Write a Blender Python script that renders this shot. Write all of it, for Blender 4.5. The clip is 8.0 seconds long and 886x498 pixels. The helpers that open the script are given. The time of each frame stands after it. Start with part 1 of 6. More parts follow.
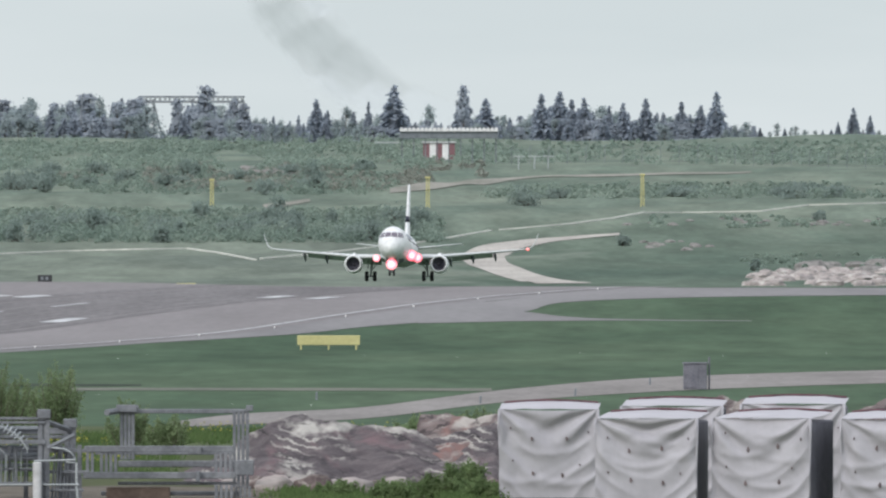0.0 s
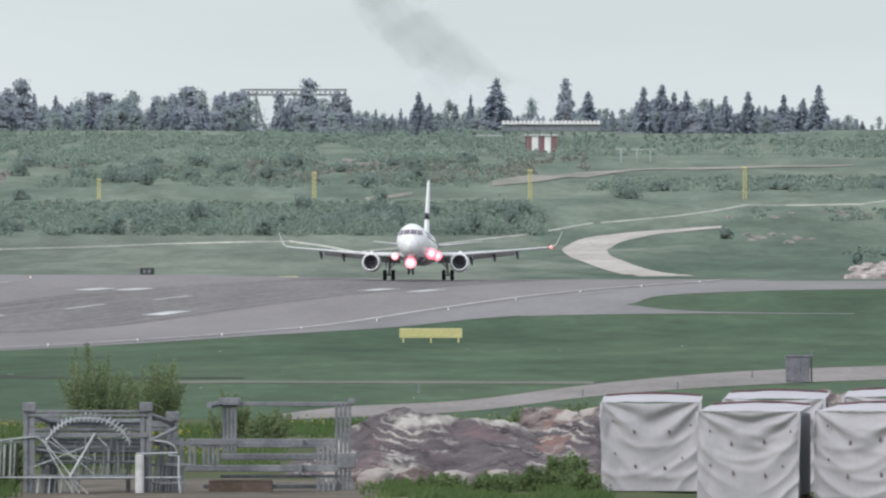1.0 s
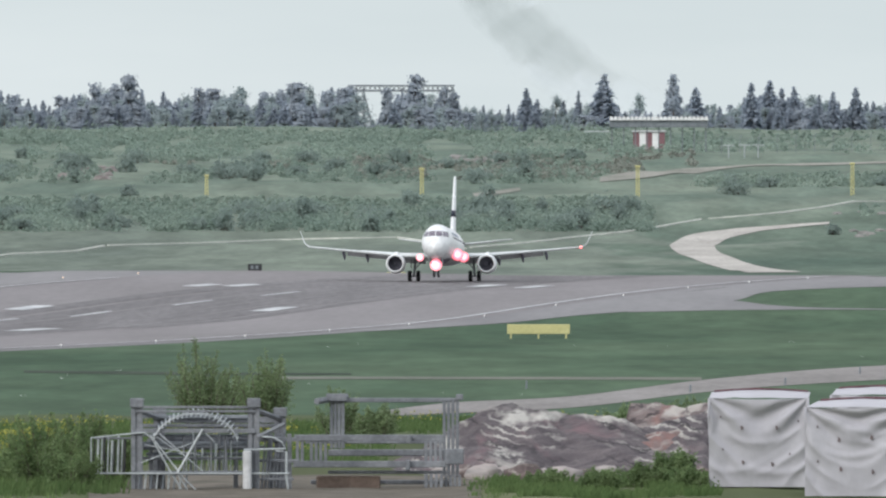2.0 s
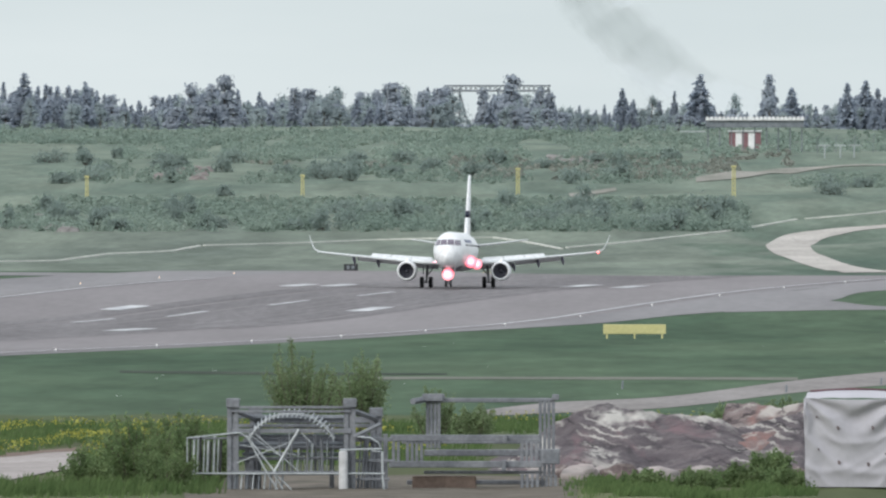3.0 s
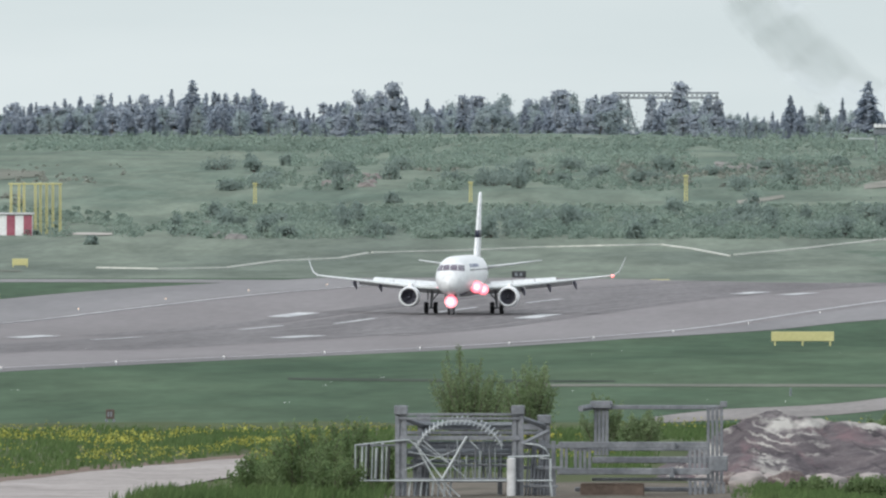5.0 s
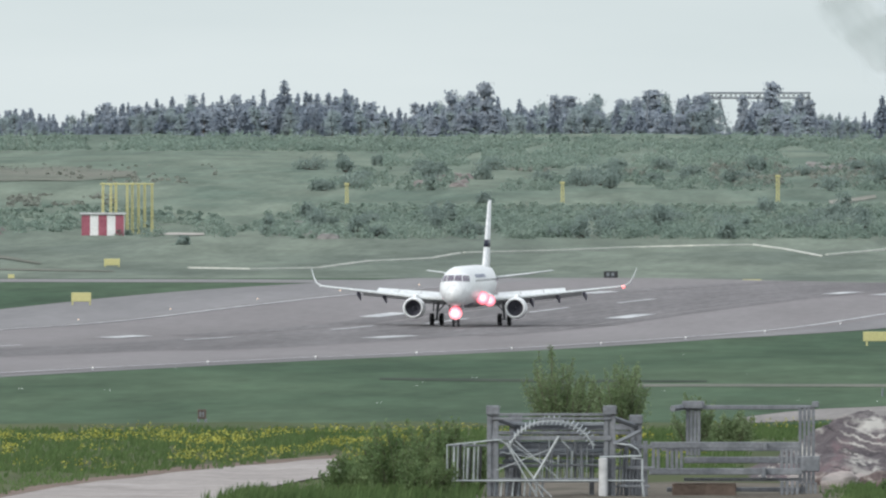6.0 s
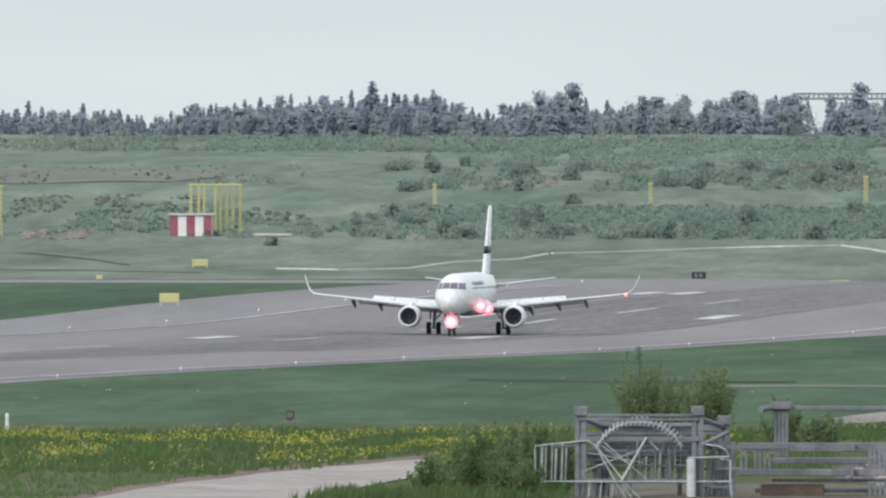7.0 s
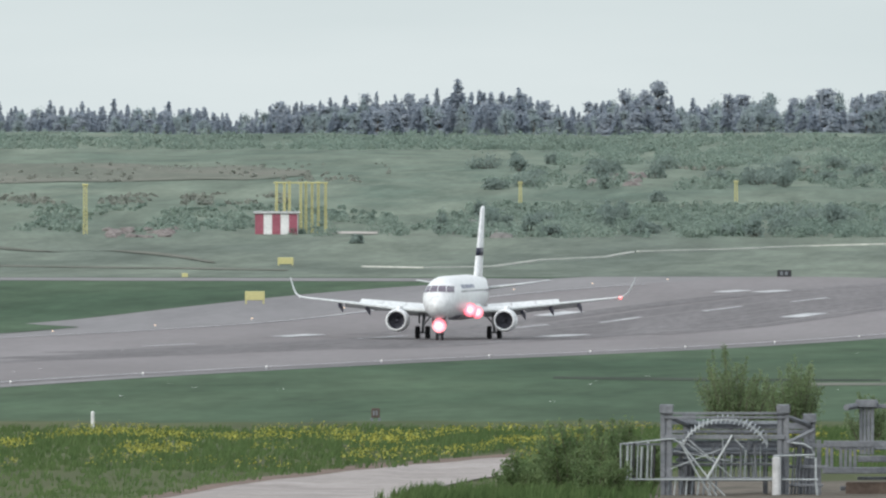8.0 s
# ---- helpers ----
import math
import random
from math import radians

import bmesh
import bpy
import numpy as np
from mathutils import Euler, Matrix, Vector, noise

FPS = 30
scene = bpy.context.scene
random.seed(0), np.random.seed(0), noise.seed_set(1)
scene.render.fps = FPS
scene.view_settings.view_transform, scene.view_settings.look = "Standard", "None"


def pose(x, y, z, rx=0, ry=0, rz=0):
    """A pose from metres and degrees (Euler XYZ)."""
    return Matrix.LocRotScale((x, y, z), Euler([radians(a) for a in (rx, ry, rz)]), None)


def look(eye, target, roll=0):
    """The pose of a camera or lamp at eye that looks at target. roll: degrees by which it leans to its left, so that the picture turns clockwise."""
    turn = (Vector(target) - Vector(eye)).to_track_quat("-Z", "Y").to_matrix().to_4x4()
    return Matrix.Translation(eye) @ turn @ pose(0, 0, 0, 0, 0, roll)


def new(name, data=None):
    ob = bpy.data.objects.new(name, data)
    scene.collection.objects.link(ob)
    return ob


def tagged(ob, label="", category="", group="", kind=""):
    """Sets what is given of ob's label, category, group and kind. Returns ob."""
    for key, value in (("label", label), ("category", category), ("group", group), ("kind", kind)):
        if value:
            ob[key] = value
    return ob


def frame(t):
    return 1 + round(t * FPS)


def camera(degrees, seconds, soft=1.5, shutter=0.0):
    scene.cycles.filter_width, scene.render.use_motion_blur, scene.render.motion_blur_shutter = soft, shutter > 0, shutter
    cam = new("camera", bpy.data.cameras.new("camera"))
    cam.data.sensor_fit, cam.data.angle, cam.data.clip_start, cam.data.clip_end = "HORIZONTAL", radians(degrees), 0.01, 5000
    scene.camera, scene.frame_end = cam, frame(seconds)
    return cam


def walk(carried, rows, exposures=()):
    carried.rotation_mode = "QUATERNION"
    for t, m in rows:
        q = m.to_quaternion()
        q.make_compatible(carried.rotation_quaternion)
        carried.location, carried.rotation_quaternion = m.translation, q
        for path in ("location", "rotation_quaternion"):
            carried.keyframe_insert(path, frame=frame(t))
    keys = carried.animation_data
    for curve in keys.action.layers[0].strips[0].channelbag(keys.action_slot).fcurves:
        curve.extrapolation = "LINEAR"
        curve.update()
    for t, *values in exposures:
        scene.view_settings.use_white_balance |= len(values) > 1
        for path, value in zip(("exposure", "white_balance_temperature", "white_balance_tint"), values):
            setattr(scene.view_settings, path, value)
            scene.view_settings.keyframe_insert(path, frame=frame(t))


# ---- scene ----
EYE = 20.0      # height of the lens above datum
F = 40000.0     # sight-line unit: one part in 40000 of the range

cam = camera(2.2457, 8.0, soft=2.3)
PAN = ((0.0, 0, 0), (0.5, 81, -5.5), (1.0, 181, -12.5), (1.5, 286, -17.5), (2.8, 503.5, -20.5), (3.0, 541.5, -19.5),
       (3.5, 608, -16.5), (4.0, 681.5, -13.5), (4.5, 748.5, -10), (5.0, 839, -7), (5.2, 877, -7), (6.3, 1043, -6.7),
       (6.5, 1072, -6.5), (7.0, 1157.5, -5.5), (7.5, 1227.5, -8), (8.0, 1309, -9))
walk(cam, [(t, look((0, 0, EYE), (-p, F, EYE - (226 - q)))) for t, p, q in PAN],
     [(0.0, 0.0, 6420, 12.5), (1.5, 0.04, 6410, 12), (3.0, 0.055, 6400, 11), (5.0, 0.05, 6410, 10.5), (6.5, 0.035, 6410, 10), (8.0, 0.02, 6430, 10)])

# ---- light: a bright overcast day ----
world = bpy.data.worlds.new("overcast_sky")
scene.world = world
world.use_nodes = True
wn, wl = world.node_tree.nodes, world.node_tree.links
wn.clear()
SUN_EL, SUN_ROT = radians(30), radians(218)
sky = wn.new("ShaderNodeTexSky")
sky.sky_type, sky.sun_disc, sky.sun_elevation, sky.sun_rotation = "NISHITA", False, SUN_EL, SUN_ROT
coord = wn.new("ShaderNodeTexCoord")
stretch = wn.new("ShaderNodeMapping")
stretch.inputs["Scale"].default_value = (14, 14, 90)
cloud = wn.new("ShaderNodeTexNoise")
cloud.inputs["Scale"].default_value, cloud.inputs["Detail"].default_value = 1.6, 5
sep = wn.new("ShaderNodeSeparateXYZ")
height = wn.new("ShaderNodeMapRange")
height.inputs["From Min"].default_value, height.inputs["From Max"].default_value = 0.0, 0.9
height.inputs["To Min"].default_value, height.inputs["To Max"].default_value = 0.0, 1.0
ramp = wn.new("ShaderNodeValToRGB")
ramp.color_ramp.elements[0].position, ramp.color_ramp.elements[0].color = 0.3, (6.5, 7.3, 7.4, 1)
ramp.color_ramp.elements[1].position, ramp.color_ramp.elements[1].color = 0.75, (7.5, 8.2, 8.25, 1)
zen = wn.new("ShaderNodeMix")
zen.data_type = "RGBA"
zen.inputs["B"].default_value = (12.5, 13.0, 13.9, 1)
cover = wn.new("ShaderNodeMix")
cover.data_type = "RGBA"
cover.inputs["Factor"].default_value = 0.93
back = wn.new("ShaderNodeBackground")
back.inputs["Strength"].default_value = 0.1
wout = wn.new("ShaderNodeOutputWorld")
wl.new(coord.outputs["Generated"], stretch.inputs["Vector"])
wl.new(stretch.outputs["Vector"], cloud.inputs["Vector"])
wl.new(cloud.outputs["Fac"], ramp.inputs["Fac"])
wl.new(coord.outputs["Generated"], sep.inputs["Vector"])
wl.new(sep.outputs["Z"], height.inputs["Value"])
wl.new(height.outputs["Result"], zen.inputs["Factor"])
wl.new(ramp.outputs["Color"], zen.inputs["A"])
wl.new(sky.outputs["Color"], cover.inputs["A"])
wl.new(zen.outputs["Result"], cover.inputs["B"])
wl.new(cover.outputs["Result"], back.inputs["Color"])
wl.new(back.outputs["Background"], wout.inputs["Surface"])

sun = new("sun", bpy.data.lights.new("sun", "SUN"))
sun.data.energy, sun.data.angle, sun.data.color = 1.6, radians(25), (1.0, 0.97, 0.92)
sun.matrix_world = look((-130, -165, 121), (0, 0, 0))


# ---- materials ----
def mat(name, c1, c2, scale=1.0, fine=None, rough=0.8, metal=0.0, bump=0.0, squash=(1, 1, 1), c3=None, vary=0.0, space="Object", spec=0.3, leafy=0.0, grain=0.17):
    """A surface whose colour wanders between c1 and c2 at a large scale and is grained at a fine one."""
    m = bpy.data.materials.new(name)
    m.use_nodes = True
    n, l = m.node_tree.nodes, m.node_tree.links
    b = n["Principled BSDF"]
    b.inputs["Metallic"].default_value, b.inputs["Specular IOR Level"].default_value = metal, spec
    if space == "World":
        src = n.new("ShaderNodeNewGeometry").outputs["Position"]
    else:
        src = n.new("ShaderNodeTexCoord").outputs["Object"]
    mp = n.new("ShaderNodeMapping")
    mp.inputs["Scale"].default_value = squash
    l.new(src, mp.inputs["Vector"])
    big = n.new("ShaderNodeTexNoise")
    big.inputs["Scale"].default_value, big.inputs["Detail"].default_value, big.inputs["Roughness"].default_value = scale, 6, 0.6
    small = n.new("ShaderNodeTexNoise")
    small.inputs["Scale"].default_value, small.inputs["Detail"].default_value = fine or scale * 9, 4
    for node in (big, small):
        l.new(mp.outputs["Vector"], node.inputs["Vector"])
    cr = n.new("ShaderNodeValToRGB")
    cr.color_ramp.elements[0].position, cr.color_ramp.elements[0].color = 0.34, (*c1, 1)
    cr.color_ramp.elements[1].position, cr.color_ramp.elements[1].color = 0.66, (*c2, 1)
    if c3:
        e = cr.color_ramp.elements.new(0.52)
        e.color = (*c3, 1)
    l.new(big.outputs["Fac"], cr.inputs["Fac"])
    gr = n.new("ShaderNodeMapRange")
    gr.inputs["From Min"].default_value, gr.inputs["From Max"].default_value = 0.3, 0.7
    gr.inputs["To Min"].default_value, gr.inputs["To Max"].default_value = 1 - grain, 1 + grain
    l.new(small.outputs["Fac"], gr.inputs["Value"])
    mul = n.new("ShaderNodeVectorMath")
    mul.operation = "SCALE"
    l.new(cr.outputs["Color"], mul.inputs[0])
    l.new(gr.outputs["Result"], mul.inputs["Scale"])
    col = mul.outputs["Vector"]
    if vary:
        info = n.new("ShaderNodeObjectInfo")
        isl = n.new("ShaderNodeNewGeometry")
        add = n.new("ShaderNodeMath")
        add.operation = "ADD"
        l.new(info.outputs["Random"], add.inputs[0])
        l.new(isl.outputs["Random Per Island"], add.inputs[1])
        vr = n.new("ShaderNodeMapRange")
        vr.inputs["From Max"].default_value = 2.0
        vr.inputs["To Min"].default_value, vr.inputs["To Max"].default_value = 1 - vary, 1 + vary
        l.new(add.outputs["Value"], vr.inputs["Value"])
        m2 = n.new("ShaderNodeVectorMath")
        m2.operation = "SCALE"
        l.new(col, m2.inputs[0])
        l.new(vr.outputs["Result"], m2.inputs["Scale"])
        col = m2.outputs["Vector"]
    l.new(col, b.inputs["Base Color"])
    if leafy:
        out = n["Material Output"]
        tl, mx = n.new("ShaderNodeBsdfTranslucent"), n.new("ShaderNodeMixShader")
        mx.inputs["Fac"].default_value = leafy
        l.new(col, tl.inputs["Color"])
        l.new(b.outputs["BSDF"], mx.inputs[1])
        l.new(tl.outputs["BSDF"], mx.inputs[2])
        l.new(mx.outputs["Shader"], out.inputs["Surface"])
    rr = n.new("ShaderNodeMapRange")
    rr.inputs["To Min"].default_value, rr.inputs["To Max"].default_value = max(0.02, rough - 0.1), min(1, rough + 0.1)
    l.new(small.outputs["Fac"], rr.inputs["Value"])
    l.new(rr.outputs["Result"], b.inputs["Roughness"])
    if bump:
        bp = n.new("ShaderNodeBump")
        bp.inputs["Strength"].default_value, bp.inputs["Distance"].default_value = 0.5, bump
        l.new(small.outputs["Fac"], bp.inputs["Height"])
        l.new(bp.outputs["Normal"], b.inputs["Normal"])
    return m


def glow(name, colour, strength):
    m = bpy.data.materials.new(name)
    m.use_nodes = True
    b = m.node_tree.nodes["Principled BSDF"]
    b.inputs["Base Color"].default_value = (0.8, 0.8, 0.8, 1)
    b.inputs["Emission Color"].default_value, b.inputs["Emission Strength"].default_value = (*colour, 1), strength
    return m


def ground_mat():
    """Earth, mown grass, verge and rough hill that run into each other along ragged borders; the hill is tinted for
    haze.
    """
    m = mat("airfield_grass_hazed_hill", (0.8, 0.8, 0.8), (1.2, 1.2, 1.2), 0.16, 0.9, 0.95, squash=(1, 0.12, 1), space="World", spec=0.05, grain=0.12)
    n, l = m.node_tree.nodes, m.node_tree.links
    b = n["Principled BSDF"]
    mottle = b.inputs["Base Color"].links[0].from_socket
    pos = n.new("ShaderNodeNewGeometry").outputs["Position"]
    sep = n.new("ShaderNodeSeparateXYZ")
    l.new(pos, sep.inputs["Vector"])

    def wander(scale, squash, seed, detail=5):
        mp, nz = n.new("ShaderNodeMapping"), n.new("ShaderNodeTexNoise")
        mp.inputs["Scale"].default_value, mp.inputs["Location"].default_value = squash, (seed, seed, 0)
        nz.inputs["Scale"].default_value, nz.inputs["Detail"].default_value, nz.inputs["Roughness"].default_value = scale, detail, 0.6
        l.new(pos, mp.inputs["Vector"])
        l.new(mp.outputs["Vector"], nz.inputs["Vector"])
        return nz.outputs["Fac"]

    def math2(op, a, c):
        q = n.new("ShaderNodeMath")
        q.operation = op
        for k, val in enumerate((a, c)):
            if isinstance(val, (int, float)):
                q.inputs[k].default_value = val
            else:
                l.new(val, q.inputs[k])
        return q.outputs["Value"]

    def step(val, lo, hi):
        r = n.new("ShaderNodeMapRange")
        r.inputs["From Min"].default_value, r.inputs["From Max"].default_value = lo, hi
        l.new(val, r.inputs["Value"])
        return r.outputs["Result"]

    def mix(fac, a, c):
        q = n.new("ShaderNodeMix")
        q.data_type = "RGBA"
        l.new(fac, q.inputs["Factor"])
        for key, val in (("A", a), ("B", c)):
            if isinstance(val, tuple):
                q.inputs[key].default_value = (*val, 1)
            else:
                l.new(val, q.inputs[key])
        return q.outputs["Result"]
    broad = wander(0.035, (1, 0.13, 1), 0.0)
    shade = step(broad, 0.36, 0.64)
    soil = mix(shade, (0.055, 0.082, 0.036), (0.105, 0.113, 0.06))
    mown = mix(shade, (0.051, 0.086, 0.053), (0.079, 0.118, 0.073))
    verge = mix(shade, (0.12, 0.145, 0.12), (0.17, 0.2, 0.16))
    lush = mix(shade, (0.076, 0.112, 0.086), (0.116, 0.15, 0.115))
    # Rough hill grass, with pale bluish haze put into its colour.
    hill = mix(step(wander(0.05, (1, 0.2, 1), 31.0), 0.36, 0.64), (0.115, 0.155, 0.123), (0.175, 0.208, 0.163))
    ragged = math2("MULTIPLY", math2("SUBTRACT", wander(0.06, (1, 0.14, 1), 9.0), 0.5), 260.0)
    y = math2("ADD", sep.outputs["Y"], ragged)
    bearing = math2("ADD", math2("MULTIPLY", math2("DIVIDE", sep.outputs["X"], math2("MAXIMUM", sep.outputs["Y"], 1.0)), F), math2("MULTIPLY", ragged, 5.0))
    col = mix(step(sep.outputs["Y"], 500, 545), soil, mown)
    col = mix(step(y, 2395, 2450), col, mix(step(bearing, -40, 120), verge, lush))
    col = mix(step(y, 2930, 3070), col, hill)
    out = n.new("ShaderNodeVectorMath")
    out.operation = "MULTIPLY"
    l.new(col, out.inputs[0])
    l.new(mottle, out.inputs[1])
    l.new(out.outputs["Vector"], b.inputs["Base Color"])
    return m


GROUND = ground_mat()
ASPHALT = mat("runway_asphalt", (0.186, 0.174, 0.174), (0.234, 0.22, 0.221), 0.05, 1.2, 0.9, squash=(1, 0.1, 1), space="World", spec=0.1, grain=0.07)
SHOULDER = mat("shoulder_asphalt", (0.185, 0.18, 0.182), (0.24, 0.233, 0.234), 0.06, 1.0, 0.9, squash=(1, 0.1, 1), space="World", spec=0.1, grain=0.07)
RUBBER = mat("rubber_deposit", (0.142, 0.135, 0.136), (0.186, 0.177, 0.178), 0.15, 1.5, 0.85, squash=(1, 0.06, 1), space="World", spec=0.1)
PAINT = mat("worn_white_paint", (0.36, 0.37, 0.38), (0.56, 0.57, 0.57), 0.4, 3, 0.8, squash=(1, 0.2, 1), space="World")
GRAVEL = mat("pale_gravel", (0.34, 0.32, 0.29), (0.47, 0.445, 0.405), 0.15, 2.0, 0.95, squash=(1, 0.2, 1), space="World", spec=0.1)
DIRT = mat("dry_dirt_track", (0.26, 0.235, 0.22), (0.36, 0.33, 0.31), 0.5, 6, 0.95, space="World", bump=0.02, spec=0.1)
TRODDEN = mat("trodden_earth", (0.085, 0.078, 0.062), (0.16, 0.14, 0.115), 1.2, 10, 0.95, space="World", bump=0.02, spec=0.1)
BANK = mat("bare_reddish_soil", (0.13, 0.105, 0.085), (0.2, 0.15, 0.125), 1.2, 12, 0.95, space="World", bump=0.02, spec=0.1)
FIELD = mat("brown_field_soil", (0.13, 0.15, 0.12), (0.185, 0.185, 0.155), 0.06, 0.6, 0.95, squash=(1, 0.16, 1), space="World", spec=0.05)
FAINT = mat("faint_worn_path", (0.12, 0.13, 0.105), (0.165, 0.168, 0.14), 0.15, 2.0, 0.95, squash=(1, 0.2, 1), space="World", spec=0.1)
FIELDROAD = mat("dusty_field_road", (0.19, 0.178, 0.168), (0.26, 0.243, 0.232), 0.15, 2.0, 0.95, squash=(1, 0.2, 1), space="World", spec=0.1)
DITCH = mat("dark_wet_ditch", (0.03, 0.042, 0.03), (0.055, 0.07, 0.05), 0.15, 2.0, 0.9, squash=(1, 0.2, 1), space="World", spec=0.1)
TRACK = mat("thin_gravel_track", (0.2, 0.2, 0.17), (0.3, 0.29, 0.255), 0.15, 2.0, 0.95, squash=(1, 0.2, 1), space="World", spec=0.1)
FADED = mat("faded_red_paint", (0.19, 0.1, 0.11), (0.25, 0.14, 0.15), 0.8, 6, 0.7)
CONCRETE = mat("weathered_concrete", (0.14, 0.15, 0.165), (0.23, 0.24, 0.255), 2.0, 14, 0.85, bump=0.004)
BLOCK = mat("pale_concrete_duct", (0.48, 0.48, 0.44), (0.66, 0.66, 0.6), 0.3, 3, 0.9, space="World")
STEEL = mat("galvanised_steel", (0.34, 0.37, 0.38), (0.52, 0.55, 0.555), 3.0, 30, 0.5, 0.25)
DARKSTEEL = mat("dull_grey_steel", (0.16, 0.18, 0.2), (0.26, 0.28, 0.3), 1.0, 8, 0.6, 0.3)
ROCK = mat("bare_granite", (0.2, 0.19, 0.185), (0.5, 0.48, 0.455), 1.1, 7, 0.9, bump=0.05, squash=(0.8, 0.25, 2.2), c3=(0.36, 0.32, 0.30), spec=0.2)
def rock_mat(name, dark, mid, pale, rust, tilt):
    """Folded rock: purplish mass, rusty patches, pale veins that sweep down the slab, dark cracks."""
    m = mat(name, dark, mid, 1.4, 10, 0.9, bump=0.1, spec=0.2)
    n, l = m.node_tree.nodes, m.node_tree.links
    b = n["Principled BSDF"]
    base = b.inputs["Base Color"].links[0].from_socket
    tc = n.new("ShaderNodeTexCoord")
    mp = n.new("ShaderNodeMapping")
    mp.inputs["Scale"].default_value, mp.inputs["Rotation"].default_value = (1.0, 0.06, 1.5), (0, radians(tilt), 0)
    l.new(tc.outputs["Object"], mp.inputs["Vector"])

    def blend(a, colour, fac):
        mx = n.new("ShaderNodeMix")
        mx.data_type = "RGBA"
        mx.inputs["B"].default_value = (*colour, 1)
        l.new(fac, mx.inputs["Factor"])
        l.new(a, mx.inputs["A"])
        return mx.outputs["Result"]

    def patches(seed, scale, lo, hi, warp=1.0):
        nz = n.new("ShaderNodeTexNoise")
        nz.noise_dimensions = "4D"
        nz.inputs["W"].default_value, nz.inputs["Scale"].default_value, nz.inputs["Detail"].default_value, nz.inputs["Distortion"].default_value = seed, scale, 6, warp
        l.new(mp.outputs["Vector"], nz.inputs["Vector"])
        mr = n.new("ShaderNodeMapRange")
        mr.inputs["From Min"].default_value, mr.inputs["From Max"].default_value = lo, hi
        l.new(nz.outputs["Fac"], mr.inputs["Value"])
        return mr.outputs["Result"]

    def veins(scale, distortion, lo, hi):
        wv = n.new("ShaderNodeTexWave")
        wv.bands_direction = "Z"
        wv.inputs["Scale"].default_value, wv.inputs["Distortion"].default_value = scale, distortion
        wv.inputs["Detail"].default_value, wv.inputs["Detail Scale"].default_value, wv.inputs["Detail Roughness"].default_value = 5, 0.75, 0.68
        l.new(mp.outputs["Vector"], wv.inputs["Vector"])
        mr = n.new("ShaderNodeMapRange")
        mr.inputs["From Min"].default_value, mr.inputs["From Max"].default_value = lo, hi
        l.new(wv.outputs["Fac"], mr.inputs["Value"])
        return mr.outputs["Result"]

    def both(a, c):
        mu = n.new("ShaderNodeMath")
        mu.operation = "MULTIPLY"
        l.new(a, mu.inputs[0])
        l.new(c, mu.inputs[1])
        return mu.outputs["Value"]
    base = blend(base, rust, patches(3.0, 0.9, 0.55, 0.66))
    base = blend(base, pale, both(veins(0.34, 11.0, 0.6, 0.95), patches(7.0, 0.9, 0.47, 0.58, 0.8)))
    base = blend(base, [0.85 * c for c in pale], both(veins(1.3, 12.0, 0.7, 1.0), patches(15.0, 1.1, 0.46, 0.6)))
    base = blend(base, [0.55 * c for c in dark], both(veins(0.8, 12.0, 0.1, 0.0), patches(21.0, 1.2, 0.45, 0.6)))
    l.new(base, b.inputs["Base Color"])
    return m


GRANITE = rock_mat("banded_granite", (0.062, 0.052, 0.057), (0.138, 0.118, 0.12), (0.45, 0.43, 0.39), (0.16, 0.105, 0.112), -20)
REDGRANITE = rock_mat("rusty_banded_granite", (0.085, 0.066, 0.066), (0.2, 0.16, 0.15), (0.4, 0.365, 0.33), (0.22, 0.125, 0.11), 34)
REDROCK = mat("broken_red_granite", (0.15, 0.13, 0.122), (0.25, 0.228, 0.215), 1.0, 8, 0.9, bump=0.03)
RUBBLE = mat("grey_rubble", (0.15, 0.145, 0.137), (0.27, 0.26, 0.245), 0.7, 5, 0.9, bump=0.03)
# Far needles and leaves: pale blue air haze is mixed into the base colours.
SPRUCE = mat("hazed_spruce_needles", (0.335, 0.385, 0.445), (0.42, 0.465, 0.52), 0.6, 6, 0.9, vary=0.15, spec=0.1, leafy=0.5)
PINE = mat("hazed_pine_needles", (0.34, 0.385, 0.435), (0.425, 0.465, 0.51), 0.6, 6, 0.9, vary=0.15, spec=0.1, leafy=0.5)
LEAF = mat("hazed_birch_leaves", (0.3, 0.36, 0.37), (0.39, 0.45, 0.45), 0.5, 5, 0.85, vary=0.22, spec=0.1, leafy=0.5)
# Hillside bush leaves are paled and blued to stand for distance haze.
BUSH = mat("hazed_bush_leaves", (0.21, 0.27, 0.245), (0.285, 0.345, 0.31), 0.5, 5, 0.85, vary=0.15, spec=0.1, leafy=0.5)
WILLOW = mat("willow_leaves", (0.175, 0.24, 0.12), (0.27, 0.34, 0.185), 1.5, 9, 0.8, vary=0.3, spec=0.15, leafy=0.5)
# Scrub colour likewise holds some of the haze.
SCRUB = mat("hazed_hillside_scrub", (0.225, 0.295, 0.25), (0.31, 0.38, 0.318), 0.05, 1.0, 0.9, vary=0.12, space="World", spec=0.05, leafy=0.5)
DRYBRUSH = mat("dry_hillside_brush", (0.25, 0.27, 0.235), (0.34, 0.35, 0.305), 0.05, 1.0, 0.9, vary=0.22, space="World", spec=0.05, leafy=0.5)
THICKET = mat("dense_shrub_leaves", (0.12, 0.182, 0.08), (0.205, 0.27, 0.128), 1.5, 9, 0.8, vary=0.3, spec=0.15, leafy=0.5)
BARK = mat("bark", (0.10, 0.085, 0.07), (0.18, 0.15, 0.13), 2, 12, 0.9)
